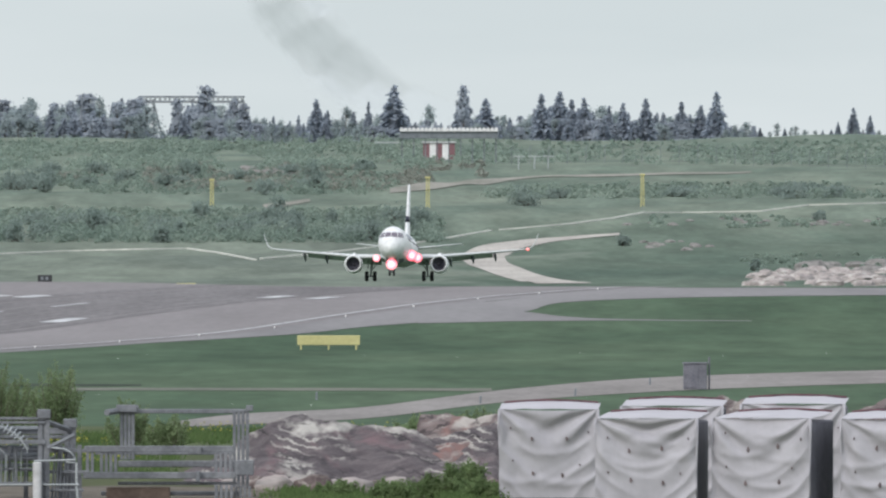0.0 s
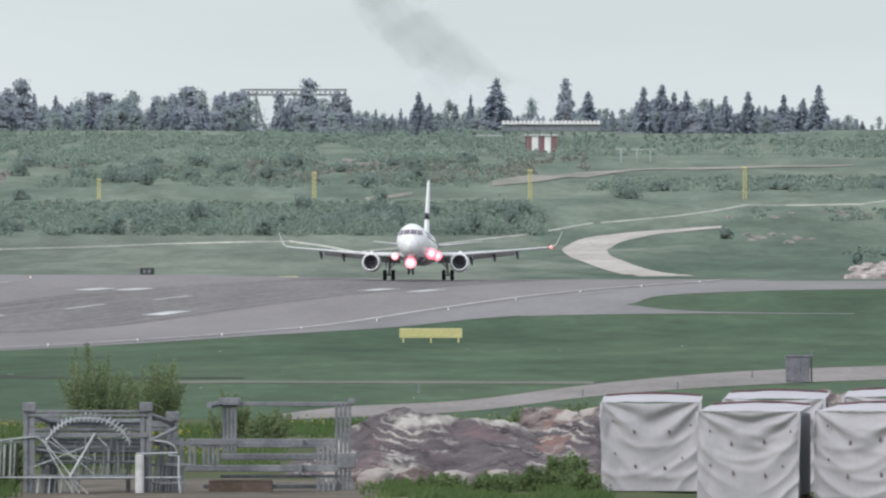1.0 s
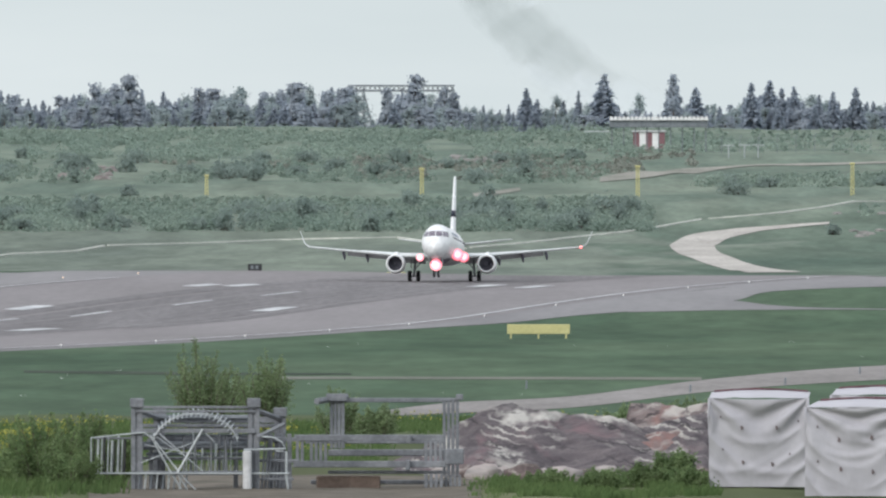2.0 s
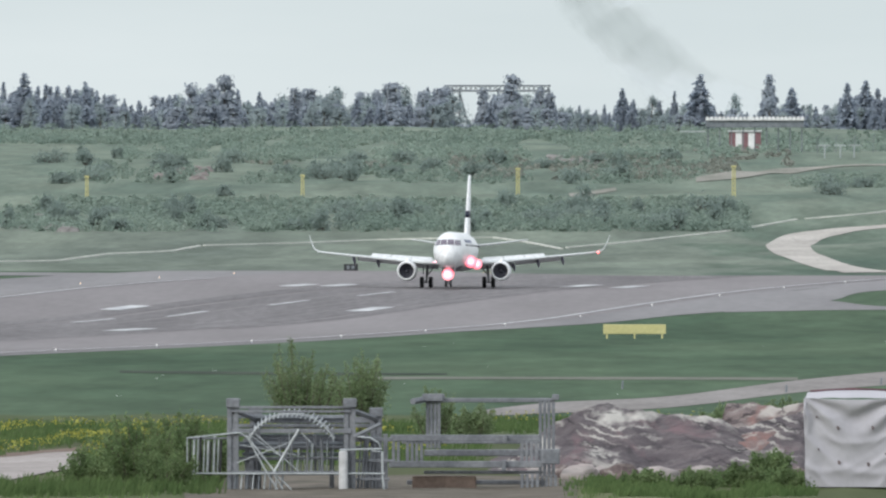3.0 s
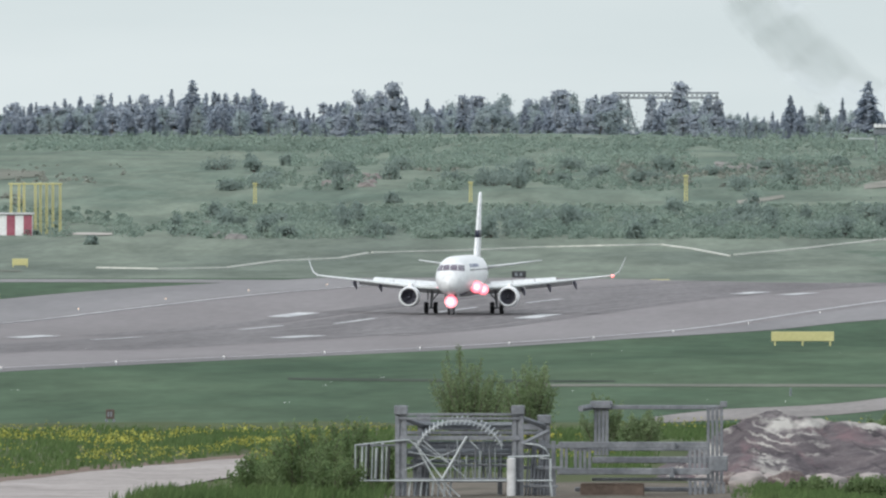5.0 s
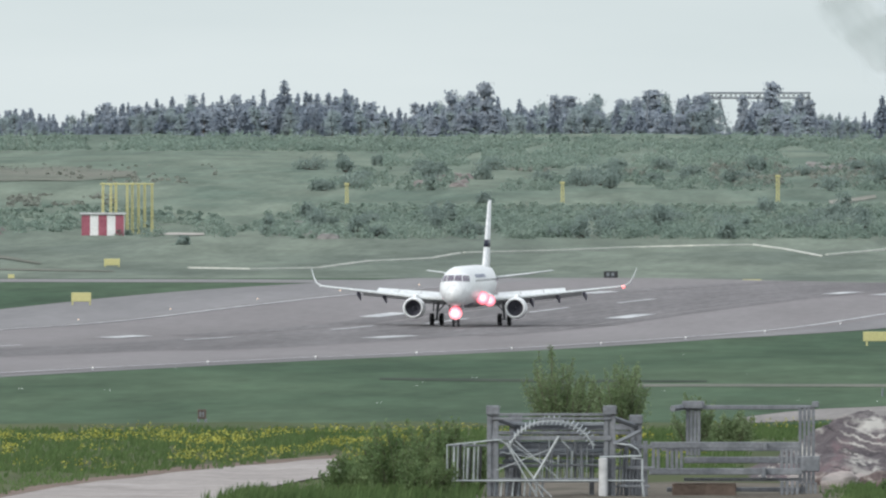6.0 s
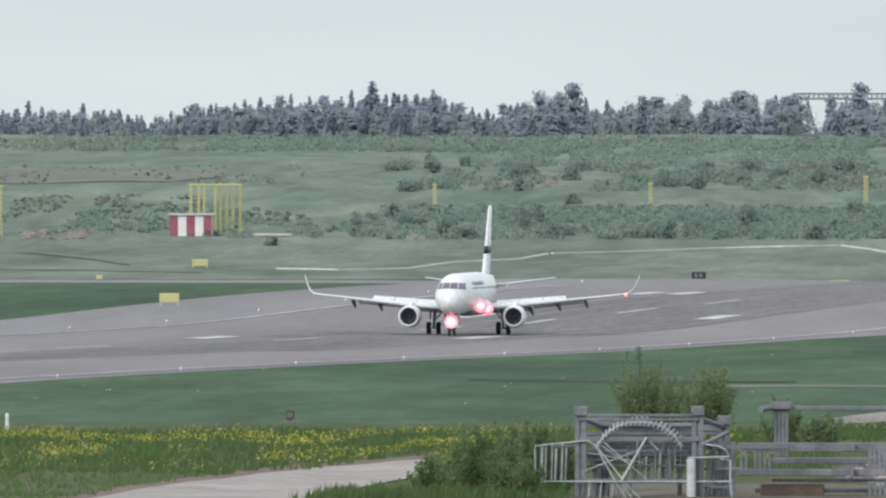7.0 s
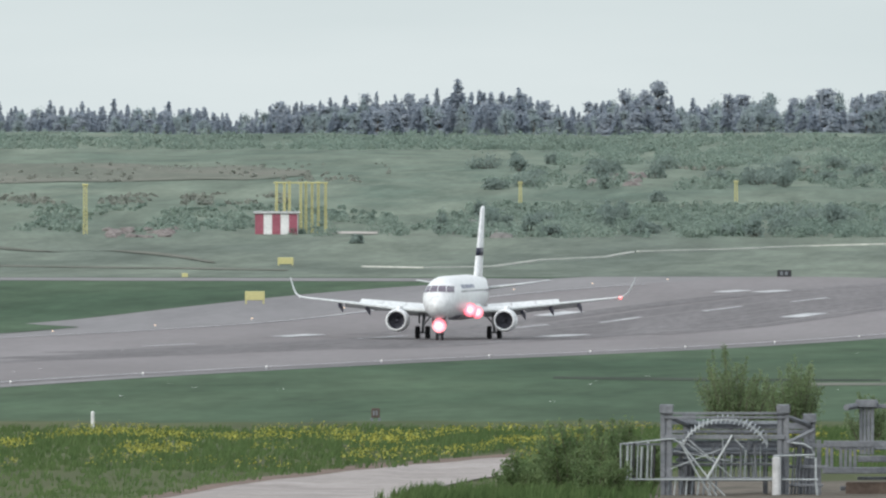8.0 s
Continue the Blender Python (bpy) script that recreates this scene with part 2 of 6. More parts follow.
BLADE = mat("rough_grass_blades", (0.09, 0.147, 0.056), (0.148, 0.21, 0.085), 0.8, 6, 0.85, vary=0.3, space="World", spec=0.1, leafy=0.5)
FLOWER = mat("yellow_petals", (0.29, 0.3, 0.055), (0.4, 0.385, 0.075), 2, 9, 0.8, vary=0.2)
YELLOW = mat("signal_yellow_paint", (0.5, 0.47, 0.22), (0.57, 0.535, 0.26), 0.8, 6, 0.6, grain=0.06)
RED = mat("signal_red_paint", (0.29, 0.085, 0.12), (0.36, 0.12, 0.155), 0.8, 6, 0.6)
WHITE = mat("white_panel_paint", (0.7, 0.7, 0.69), (0.82, 0.82, 0.81), 0.6, 5, 0.6)
ROOF = mat("pale_metal_roof", (0.45, 0.46, 0.46), (0.6, 0.6, 0.6), 0.5, 5, 0.5)
BLACK = mat("black_panel", (0.03, 0.03, 0.033), (0.05, 0.05, 0.055), 1, 8, 0.6)
BROWN = mat("brown_sign_panel", (0.08, 0.06, 0.05), (0.13, 0.09, 0.075), 2, 12, 0.7)
TARP = mat("white_tarpaulin", (0.385, 0.375, 0.4), (0.45, 0.44, 0.465), 1.4, 10, 0.6, bump=0.006, grain=0.03)
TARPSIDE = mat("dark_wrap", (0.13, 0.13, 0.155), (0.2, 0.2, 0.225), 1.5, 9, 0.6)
STRAP = mat("dark_red_top_edging", (0.075, 0.035, 0.045), (0.13, 0.06, 0.07), 3, 16, 0.7)
PATCH = mat("dark_tie_patch", (0.10, 0.08, 0.085), (0.2, 0.16, 0.16), 6, 30, 0.8)
SKIN = mat("white_aircraft_paint", (0.72, 0.735, 0.73), (0.80, 0.81, 0.805), 0.25, 3, 0.35, spec=0.5)
WINGGREY = mat("light_grey_wing_paint", (0.55, 0.575, 0.575), (0.66, 0.685, 0.68), 0.4, 4, 0.4, spec=0.5)
# Dark blue-grey stands in for the shading under the white fuselage.
BELLY = mat("belly_shade_blue_grey", (0.10, 0.10, 0.15), (0.15, 0.15, 0.20), 0.4, 4, 0.4)
NAVY = mat("dark_navy_livery", (0.012, 0.014, 0.03), (0.02, 0.024, 0.045), 1, 8, 0.4)
TITLE = mat("faint_blue_title_paint", (0.2, 0.22, 0.3), (0.3, 0.32, 0.4), 1, 8, 0.4)
FAN = mat("dark_titanium_fan", (0.13, 0.13, 0.16), (0.19, 0.19, 0.22), 2, 12, 0.5, 0.2)
TYRE = mat("tyre_rubber", (0.025, 0.025, 0.028), (0.05, 0.05, 0.052), 3, 20, 0.85)
STRUT = mat("landing_gear_grey", (0.3, 0.31, 0.33), (0.42, 0.43, 0.45), 2, 12, 0.5, 0.3)
COCKPIT = mat("cockpit_glass", (0.10, 0.08, 0.11), (0.14, 0.115, 0.15), 1, 6, 0.12, spec=0.6)
# Red and pink emission imitates the bloom round a much smaller lamp.
LAMPHALO = glow("haloed_landing_lamp", (1.0, 0.035, 0.085), 1.15)
LAMPHALOMID = glow("landing_lamp_inner_halo", (1.0, 0.2, 0.3), 1.5)
LAMPCORE = glow("landing_lamp_core", (1.0, 0.55, 0.6), 2)
NAVRED = glow("red_navigation_lamp", (1.0, 0.05, 0.04), 2)
EDGELAMP = glow("runway_edge_lamp", (1.0, 0.93, 0.8), 0.35)
AMBER = glow("amber_edge_lamp", (1.0, 0.5, 0.1), 0.9)
SMOKE = bpy.data.materials.new("drifting_grey_smoke")
SMOKE.use_nodes = True


# ---- mesh helpers ----
class Buf:
    """Collects vertices and faces of one mesh."""

    def __init__(self):
        self.v, self.f = [], []

    def add(self, verts, faces):
        k = len(self.v)
        self.v.extend(verts)
        self.f.extend([tuple(i + k for i in f) for f in faces])
        return self

    def box(self, x0, x1, y0, y1, z0, z1, m=None, c=0.0):
        """A box with its edges chamfered by c."""
        if c <= 0:
            p = [(x, y, z) for x in (x0, x1) for y in (y0, y1) for z in (z0, z1)]
            q = [(0, 1, 3, 2), (4, 6, 7, 5), (0, 4, 5, 1), (2, 3, 7, 6), (0, 2, 6, 4), (1, 5, 7, 3)]
        else:
            ring = lambda d, z: [(x0 + d, y0 + c, z), (x0 + c, y0 + d, z), (x1 - c, y0 + d, z), (x1 - d, y0 + c, z),
                                 (x1 - d, y1 - c, z), (x1 - c, y1 - d, z), (x0 + c, y1 - d, z), (x0 + d, y1 - c, z)]
            p = ring(c, z0) + ring(0, z0 + c) + ring(0, z1 - c) + ring(c, z1)
            q = [tuple(range(7, -1, -1)), tuple(range(24, 32))]
            q += [(8 * r + i, 8 * r + (i + 1) % 8, 8 * r + 8 + (i + 1) % 8, 8 * r + 8 + i) for r in range(3) for i in range(8)]
        if m is not None:
            p = [tuple(m @ Vector(a)) for a in p]
        return self.add(p, q)

    def tube(self, points, radii, n=8, cap=True):
        """A tapered tube through points."""
        pts = [Vector(p) for p in points]
        rings = []
        for i, p in enumerate(pts):
            d = (pts[min(i + 1, len(pts) - 1)] - pts[max(i - 1, 0)]).normalized()
            side = d.cross(Vector((0, 0, 1)) if abs(d.z) < 0.9 else Vector((0, 1, 0))).normalized()
            up = side.cross(d)
            r = radii[i] if hasattr(radii, "__len__") else radii
            rings += [tuple(p + r * (math.cos(a) * side + math.sin(a) * up)) for a in (2 * math.pi * k / n for k in range(n))]
        q = [(n * j + i, n * j + (i + 1) % n, n * j + n + (i + 1) % n, n * j + n + i) for j in range(len(pts) - 1) for i in range(n)]
        if cap:
            q += [tuple(range(n - 1, -1, -1)), tuple(range(n * (len(pts) - 1), n * len(pts)))]
        return self.add(rings, q)

    def loft(self, rings, cap=True):
        """Skins a row of rings of equal length."""
        n = len(rings[0])
        p = [tuple(a) for r in rings for a in r]
        q = [(n * j + i, n * j + (i + 1) % n, n * j + n + (i + 1) % n, n * j + n + i) for j in range(len(rings) - 1) for i in range(n)]
        if cap:
            q += [tuple(range(n - 1, -1, -1)), tuple(range(n * (len(rings) - 1), n * len(rings)))]
        return self.add(p, q)

    def leaf(self, c, size, rng, flat=0.0, aspect=0.6, face=None):
        """One leaf or spray: a folded pair of triangles, turned at random or roughly towards face."""
        c = Vector(c)
        a = Vector((rng.uniform(-1, 1), rng.uniform(-1, 1), rng.uniform(-1, 1) * (1 - flat))).normalized()
        if face is None:
            b = a.cross(Vector((rng.uniform(-1, 1), rng.uniform(-1, 1), rng.uniform(-1, 1)))).normalized()
        else:
            n = (Vector(face).normalized() + 0.45 * Vector((rng.uniform(-1, 1), rng.uniform(-1, 1), rng.uniform(-1, 1)))).normalized()
            b = n.cross(a).normalized()
            a = b.cross(n)
        a, b = a * size, b * size * aspect
        return self.add([tuple(c - a), tuple(c + b), tuple(c + a), tuple(c - b)], [(0, 1, 2), (0, 2, 3)])

    def mesh(self, name, material, smooth=False):
        me = bpy.data.meshes.new(name)
        me.from_pydata(self.v, [], self.f)
        me.materials.append(material)
        if smooth:
            me.polygons.foreach_set("use_smooth", [True] * len(me.polygons))
        me.update()
        return me


def part(name, buf, material, parent, label="", smooth=False, at=None):
    ob = new(name, buf.mesh(name, material, smooth))
    ob.parent = parent
    if at is not None:
        ob.matrix_basis = at
    return tagged(ob, label)


def thing(name, m, label, category, group="", kind=""):
    ob = new(name)
    ob.empty_display_size = 0.2
    ob.matrix_basis = m
    return tagged(ob, label, category, group, kind)


def solid(name, buf, material, label, category, group="", kind="", smooth=False, at=None):
    ob = new(name, buf.mesh(name, material, smooth))
    if at is not None:
        ob.matrix_basis = at
    return tagged(ob, label, category, group, kind)


# ---- lie of the land: fall below eye level against distance ----
FALL_Y = (-400, 0, 340, 390, 430, 480, 520, 600, 700, 900, 1100, 1250, 1400, 1481, 1600, 1806, 1900, 1958, 2037, 2100, 2257, 2290,
          2400, 2500, 2560, 2700, 2850, 2950, 3050, 3200, 3350, 3500, 3700, 3900, 4050, 4150, 4300, 4700, 5200)
FALL_D = (6.9, 6.7, 6.6, 6.5, 6.3, 6.5, 7.4, 9.2, 11.0, 14.0, 16.0, 17.05, 17.14, 17.2, 17.53, 18.3, 18.4, 18.3, 17.6, 17.1, 16.8, 16.82,
          18.0, 18.5, 18.6, 18.2, 17.0, 16.0, 13.7, 10.9, 9.1, 7.9, 6.2, 4.4, 3.5, 4.2, 5.8, 8.4, 10.0)
RUN_B, RUN_M = -269.04, 0.11265     # runway centreline: x = RUN_B + RUN_M * y
RUN_COS = math.cos(math.atan(RUN_M))


def lateral(x, y):
    """Metres from the runway's centreline, positive towards the near side."""
    return (x - RUN_B - RUN_M * y) * RUN_COS


def smooth01(t):
    t = min(1.0, max(0.0, t))
    return t * t * (3 - 2 * t)


_fy, _fd = np.array(FALL_Y, float), np.array(FALL_D, float)
_fs = np.gradient(_fd, _fy)


def fall(y):
    i = int(np.clip(np.searchsorted(_fy, y) - 1, 0, len(_fy) - 2))
    h = _fy[i + 1] - _fy[i]
    t = (y - _fy[i]) / h
    t = min(1.0, max(0.0, t))
    return float((2 * t**3 - 3 * t**2 + 1) * _fd[i] + (t**3 - 2 * t**2 + t) * h * _fs[i] + (-2 * t**3 + 3 * t**2) * _fd[i + 1] + (t**3 - t**2) * h * _fs[i + 1])


def land(x, y):
    """Height of the ground."""
    d = fall(y)
    if 1300 < y < 2600:
        d -= 0.5 * smooth01(-lateral(x, y) / 30)
    z = EYE - d
    wild = smooth01((y - 2650) / 300)
    if wild > 0:
        z += wild * (1.5 * noise.noise((x / 46, y / 150, 3.1)) + 0.45 * noise.noise((x / 11, y / 60, 7.7)))
    front = 1 - smooth01((y - 480) / 200)
    if front > 0 and y > 250:
        z += front * (0.06 * noise.noise((x / 2.2, y / 14, 1.3)) + 0.03 * noise.noise((x / 0.7, y / 4, 5.1)))
    return z


def sight(a, e, y):
    """The point at distance y on the sight line a to the right of and e below the axis."""
    return Vector((a * y / F, y, EYE - e * y / F))


def on_land(a, e, near=1250.0, far=4200.0):
    """Where a sight line first meets the ground beyond near."""
    y0, step = near, 6.0
    y = near
    while y < far:
        if EYE - e * y / F <= land(a * y / F, y):
            lo, hi = max(near, y - step), y
            for _ in range(14):
                mid = (lo + hi) / 2
                if EYE - e * mid / F <= land(a * mid / F, mid):
                    hi = mid
                else:
                    lo = mid
            y = hi
            break
        y += step
    return Vector((a * y / F, y, land(a * y / F, y)))


def P(u, v, near=1250.0, far=4200.0):
    return on_land(u - 784, v - 215, near, far)


def build_ground():
    ys = [-350, -200, -80, 0, 80, 160, 240, 300] + list(range(330, 560, 5)) + list(range(560, 1250, 30)) + list(range(1250, 2700, 12)) \
        + list(range(2700, 4200, 14)) + list(range(4200, 5001, 80))
    cs = [-1.3, -0.9, -0.6, -0.4, -0.25, -0.15, -0.1] + [-0.075 + 0.0012 * i for i in range(96)] + [0.055, 0.09, 0.14, 0.25, 0.4, 0.6, 0.9, 1.3]
    b = Buf()
    verts = []
    for y in ys:
        for c in cs:
            w = y if y > 300 else 300 + (300 - y) * 0.3
            verts.append((c * w, y, land(c * w, y)))
    n = len(cs)
    b.add(verts, [(n * j + i, n * j + i + 1, n * j + n + i + 1, n * j + n + i) for j in range(len(ys) - 1) for i in range(n - 1)])
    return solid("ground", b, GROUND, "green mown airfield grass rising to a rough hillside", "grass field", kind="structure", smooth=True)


def ribbon(name, edge_a, edge_b, material, label, category, lift=0.06, near=1250.0, far=4200.0, steps=8, across=6):
    """A surface draped on the land between two edges given as sight lines."""
    A, B = [P(u, v, near, far) for u, v in edge_a], [P(u, v, near, far) for u, v in edge_b]

    def along(pts, t):
        k = min(int(t), len(pts) - 2)
        p0, p1, p2, p3 = pts[max(k - 1, 0)], pts[k], pts[k + 1], pts[min(k + 2, len(pts) - 1)]
        s = t - k
        return 0.5 * ((2 * p1) + (p2 - p0) * s + (2 * p0 - 5 * p1 + 4 * p2 - p3) * s * s + (3 * p1 - p0 - 3 * p2 + p3) * s**3)

    rows = []
    n = (len(A) - 1) * steps
    for i in range(n + 1):
        t = min(i / steps, len(A) - 1 - 1e-6)
        a, c = along(A, t), along(B, t)
        for j in range(across + 1):
            q = a.lerp(c, j / across)
            rows.append((q.x, q.y, land(q.x, q.y) + lift))
    w = across + 1
    b = Buf().add(rows, [(w * i + j, w * i + j + 1, w * i + w + j + 1, w * i + w + j) for i in range(n) for j in range(across)])
    return solid(name, b, material, label, category, kind="structure", smooth=True)


def run_point(y, s, lift):
    x = RUN_B + RUN_M * y + s / RUN_COS
    return (x, y, land(x, y) + lift)


def run_strip(s0, s1, y0, y1, lift, step=10.0, across=4):
    n = max(1, int((y1 - y0) / step))
    rows = [run_point(y0 + (y1 - y0) * i / n, s0 + (s1 - s0) * j / across, lift) for i in range(n + 1) for j in range(across + 1)]
    w = across + 1
    return Buf().add(rows, [(w * i + j, w * i + j + 1, w * i + w + j + 1, w * i + w + j) for i in range(n) for j in range(across)])


def build_runway():
    solid("runway_shoulder", run_strip(-49, 33.5, 1290, 2300, 0.03, across=14), SHOULDER, "pale grey paved runway shoulders", "runway", kind="structure", smooth=True)
    runway = solid("runway", run_strip(-31, 31, 1290, 2300, 0.05, across=12), ASPHALT, "worn grey asphalt runway with white markings", "runway", kind="structure", smooth=True)
    for i, (s0, s1, y0) in enumerate(((-8.5, -4.6, 1700), (-4.0, -1.2, 1560), (-0.9, 1.4, 1640), (1.8, 5.2, 1540), (5.6, 9.5, 1760), (10.2, 12.0, 1900), (-12.5, -9.4, 1880))):
        part("rubber_streak", run_strip(s0, s1, y0, 2290, 0.062 + 0.002 * i, across=2), RUBBER, runway, "dark streak of tyre rubber", smooth=True)
    part("edge_line", run_strip(29.1, 29.62, 1290, 2285, 0.085, across=1), PAINT, runway, "white edge line")
    part("edge_line", run_strip(-29.62, -29.1, 1290, 2190, 0.085, across=1), PAINT, runway, "white edge line")
    for u, v, w, length in ((-13, 526, 2.4, 18), (57, 526, 2.4, 18), (-320, 566, 2.6, 20), (114, 568.5, 2.8, 20), (-313, 605, 3.0, 20), (489, 527, 2.6, 20),
                            (573, 529, 2.6, 20), (-782, 605, 2.6, 20)):
        c = P(u, v)
        s = lateral(c.x, c.y)
        part("touchdown_bar", run_strip(s - 0.36 * w, s + 0.36 * w, c.y - length / 2, c.y + length / 2, 0.09, across=1), PAINT, runway)
    for u, v in ((-211, 577), (-30, 557), (-377, 589), (-633, 608), (125, 541), (-1010, 622)):
        c = P(u, v)
        s = lateral(c.x, c.y)
        part("centre_stripe", run_strip(s - 0.28, s + 0.28, c.y - 13, c.y + 13, 0.09, across=1), PAINT, runway)
    return runway


build_ground()
build_runway()
ribbon("grass_island", ((-1600, 566), (-1309, 581), (-1230, 586), (-1172, 589)), ((-1600, 618), (-1309, 601), (-1230, 595), (-1172, 590)), GROUND, "wedge of grass between runway and taxiway", "grass", 0.06, far=2290)
ribbon("taxiway_east", ((200, 604), (498, 566), (638, 556), (798, 541), (930, 527), (1000, 512), (1282, 510), (1750, 511)), ((200, 611), (498, 594), (638, 580), (798, 567), (930, 552), (1010, 535), (1282, 526), (1750, 522)), SHOULDER, "pale grey asphalt taxiway leaving the runway", "taxiway", 0.035, far=2290)
ribbon("old_pavement", ((740, 561), (905, 552), (1000, 561), (1100, 565.5), (1330, 568)), ((740, 573), (905, 569.5), (1000, 568.6), (1100, 568), (1330, 569)), SHOULDER, "thin strip of old pavement running out into the grass", "pavement", 0.032, far=2290)
ribbon("service_road", ((-1400, 500.8), (-900, 501.5), (-500, 502.5), (-180, 504)), ((-1400, 506), (-900, 507), (-500, 508), (-180, 511)), SHOULDER, "narrow grey service road behind the runway", "road", 0.03, far=2289)
ribbon("gravel_road", ((950, 503), (872, 485), (815, 458), (838, 440), (920, 426), (1010, 419), (1096, 413)),
       ((1048, 502), (965, 490), (898, 464), (905, 449), (960, 432), (1030, 423), (1096, 417)), GRAVEL, "pale winding gravel road on the grass", "road", 0.06, near=2480)
ribbon("hill_track", ((465, 363), (505, 359), (548, 353)), ((470, 369), (510, 365), (550, 358)), TRACK, "pale gravel track on the hillside", "road", 0.1, near=2600)
ribbon("hill_track", ((690, 335), (800, 324), (900, 316), (1100, 309), (1330, 304)), ((690, 343), (800, 331), (900, 321), (1100, 313), (1330, 307)), TRACK, "pale gravel track on the hillside", "road", 0.1, near=2600)
ribbon("field_road", ((300, 748), (430, 733), (650, 721), (900, 690), (1200, 667), (1600, 655)), ((300, 765), (430, 752), (650, 741), (900, 712), (1200, 692), (1600, 678)), FIELDROAD, "dusty pale dirt road across the field", "road", 0.025, near=1260)
ribbon("field_path", ((120, 687), (400, 687), (870, 688)), ((120, 692), (400, 692), (870, 693)), FAINT, "thin dirt path in the grass", "path", 0.025, near=1260)
ribbon("dirt_track", ((-400, 820), (-550, 832), (-700, 846), (-809, 859), (-1000, 890), (-1300, 935)), ((-395, 846), (-445, 856), (-520, 870), (-600, 890), (-760, 925), (-1000, 980)), DIRT, "pale dry dirt track beside the meadow", "road", 0.02, near=345, far=480, across=10)
ribbon("trodden_ground", ((-215, 866), (0, 861), (250, 861), (480, 866)), ((-215, 922), (0, 926), (250, 926), (480, 918)), TRODDEN, "bare trodden brown earth under the racks", "soil", 0.015, near=345, far=480)
ribbon("ditch", ((-330, 676), (-120, 678), (60, 680), (250, 681)), ((-330, 680), (-120, 683), (60, 684), (250, 684)), DITCH, "dark shallow drainage ditch in the grass", "ditch", 0.02, near=1260)
ribbon("ploughed_field", ((-1500, 299), (-1250, 300), (-1072, 300), (-900, 303), (-760, 311)), ((-1500, 334), (-1250, 333), (-1072, 331), (-900, 328), (-760, 321)), FIELD, "brownish bare field on the hillside", "field", 0.1, near=2600)
ribbon("pale_slab", ((-728, 420), (-685, 420), (-641, 420.5)), ((-728, 424), (-685, 424), (-641, 424)), GRAVEL, "thin pale paved strip beside the masts", "pavement", 0.1, near=2480)
ribbon("perimeter_path", ((-1500, 443), (-1309, 447), (-1060, 455), (-930, 473)), ((-1500, 447), (-1309, 451), (-1060, 459), (-930, 476)), FAINT, "faint worn path on the verge", "path", 0.1, near=2480)
ribbon("perimeter_path", ((-1500, 478), (-1309, 479), (-1000, 483), (-800, 487)), ((-1500, 481), (-1309, 482), (-1000, 486), (-800, 489)), FAINT, "faint worn path on the verge", "path", 0.06, near=2480)


# ---- the airliner: nose towards -y, origin under the main wheels ----
def hoop(y, zc, rx, rz, n=28, low=1.0):
    return [(rx * math.cos(a), y, zc + rz * math.sin(a) * (low if math.sin(a) < 0 else 1.0)) for a in (2 * math.pi * i / n for i in range(n))]


FUSE = ((-16.5, 2.79, 0.06, 0.1), (-16.3, 2.84, 0.5, 0.52), (-15.8, 2.98, 0.9, 0.98), (-15, 3.14, 1.22, 1.32), (-14, 3.3, 1.4, 1.56), (-13, 3.38, 1.47, 1.68),
        (-11.5, 3.45, 1.51, 1.77), (-6, 3.45, 1.51, 1.78), (2, 3.45, 1.51, 1.78), (7, 3.47, 1.5, 1.76), (10, 3.59, 1.38, 1.5), (13, 3.94, 1.05, 1.12),
        (16, 4.29, 0.64, 0.7), (18.2, 4.54, 0.34, 0.4), (19.6, 4.64, 0.14, 0.2))


def aerofoil(chord, thick, n=9):
    top = [(chord * t, thick * chord * (2.6 * math.sqrt(t) * (1 - t) * 0.55 + 0.02 * (1 - t))) for t in (i / n for i in range(n + 1))]
    return top + [(x, -0.6 * z) for x, z in reversed(top[1:-1])]


def wing_rings(sign, stations):
    rings = []
    for x, y, z, chord, thick, cant in stations:
        ca, sa = math.cos(cant), math.sin(cant)
        ring = [(sign * (x - sa * dz), y + dy, z + ca * dz) for dy, dz in aerofoil(chord, thick)]
        rings.append(ring if sign > 0 else ring[::-1])
    return rings


def wheel(parent, x, y, r, w):
    prof = ((-w / 2, r * 0.62), (-w / 2, r * 0.9), (-w * 0.36, r), (w * 0.36, r), (w / 2, r * 0.9), (w / 2, r * 0.62))
    ring = lambda px, pr: [(px, pr * math.cos(a), pr * math.sin(a)) for a in (2 * math.pi * i / 20 for i in range(20))]
    wh = part("wheel", Buf().loft([ring(px, pr) for px, pr in prof]), TYRE, parent, "black tyre on a grey hub", smooth=True, at=pose(x, y, r))
    part("hub", Buf().loft([ring(-w * 0.53, r * 0.3), ring(-w * 0.5, r * 0.55), ring(w * 0.5, r * 0.55), ring(w * 0.53, r * 0.3)]), STRUT, wh)
    return wh


def spoiler_pose(sign, angle):
    return pose(sign * 2.5, -0.55, 2.52, angle, -4.0 * sign, 10.5 * sign)


spoilers = []


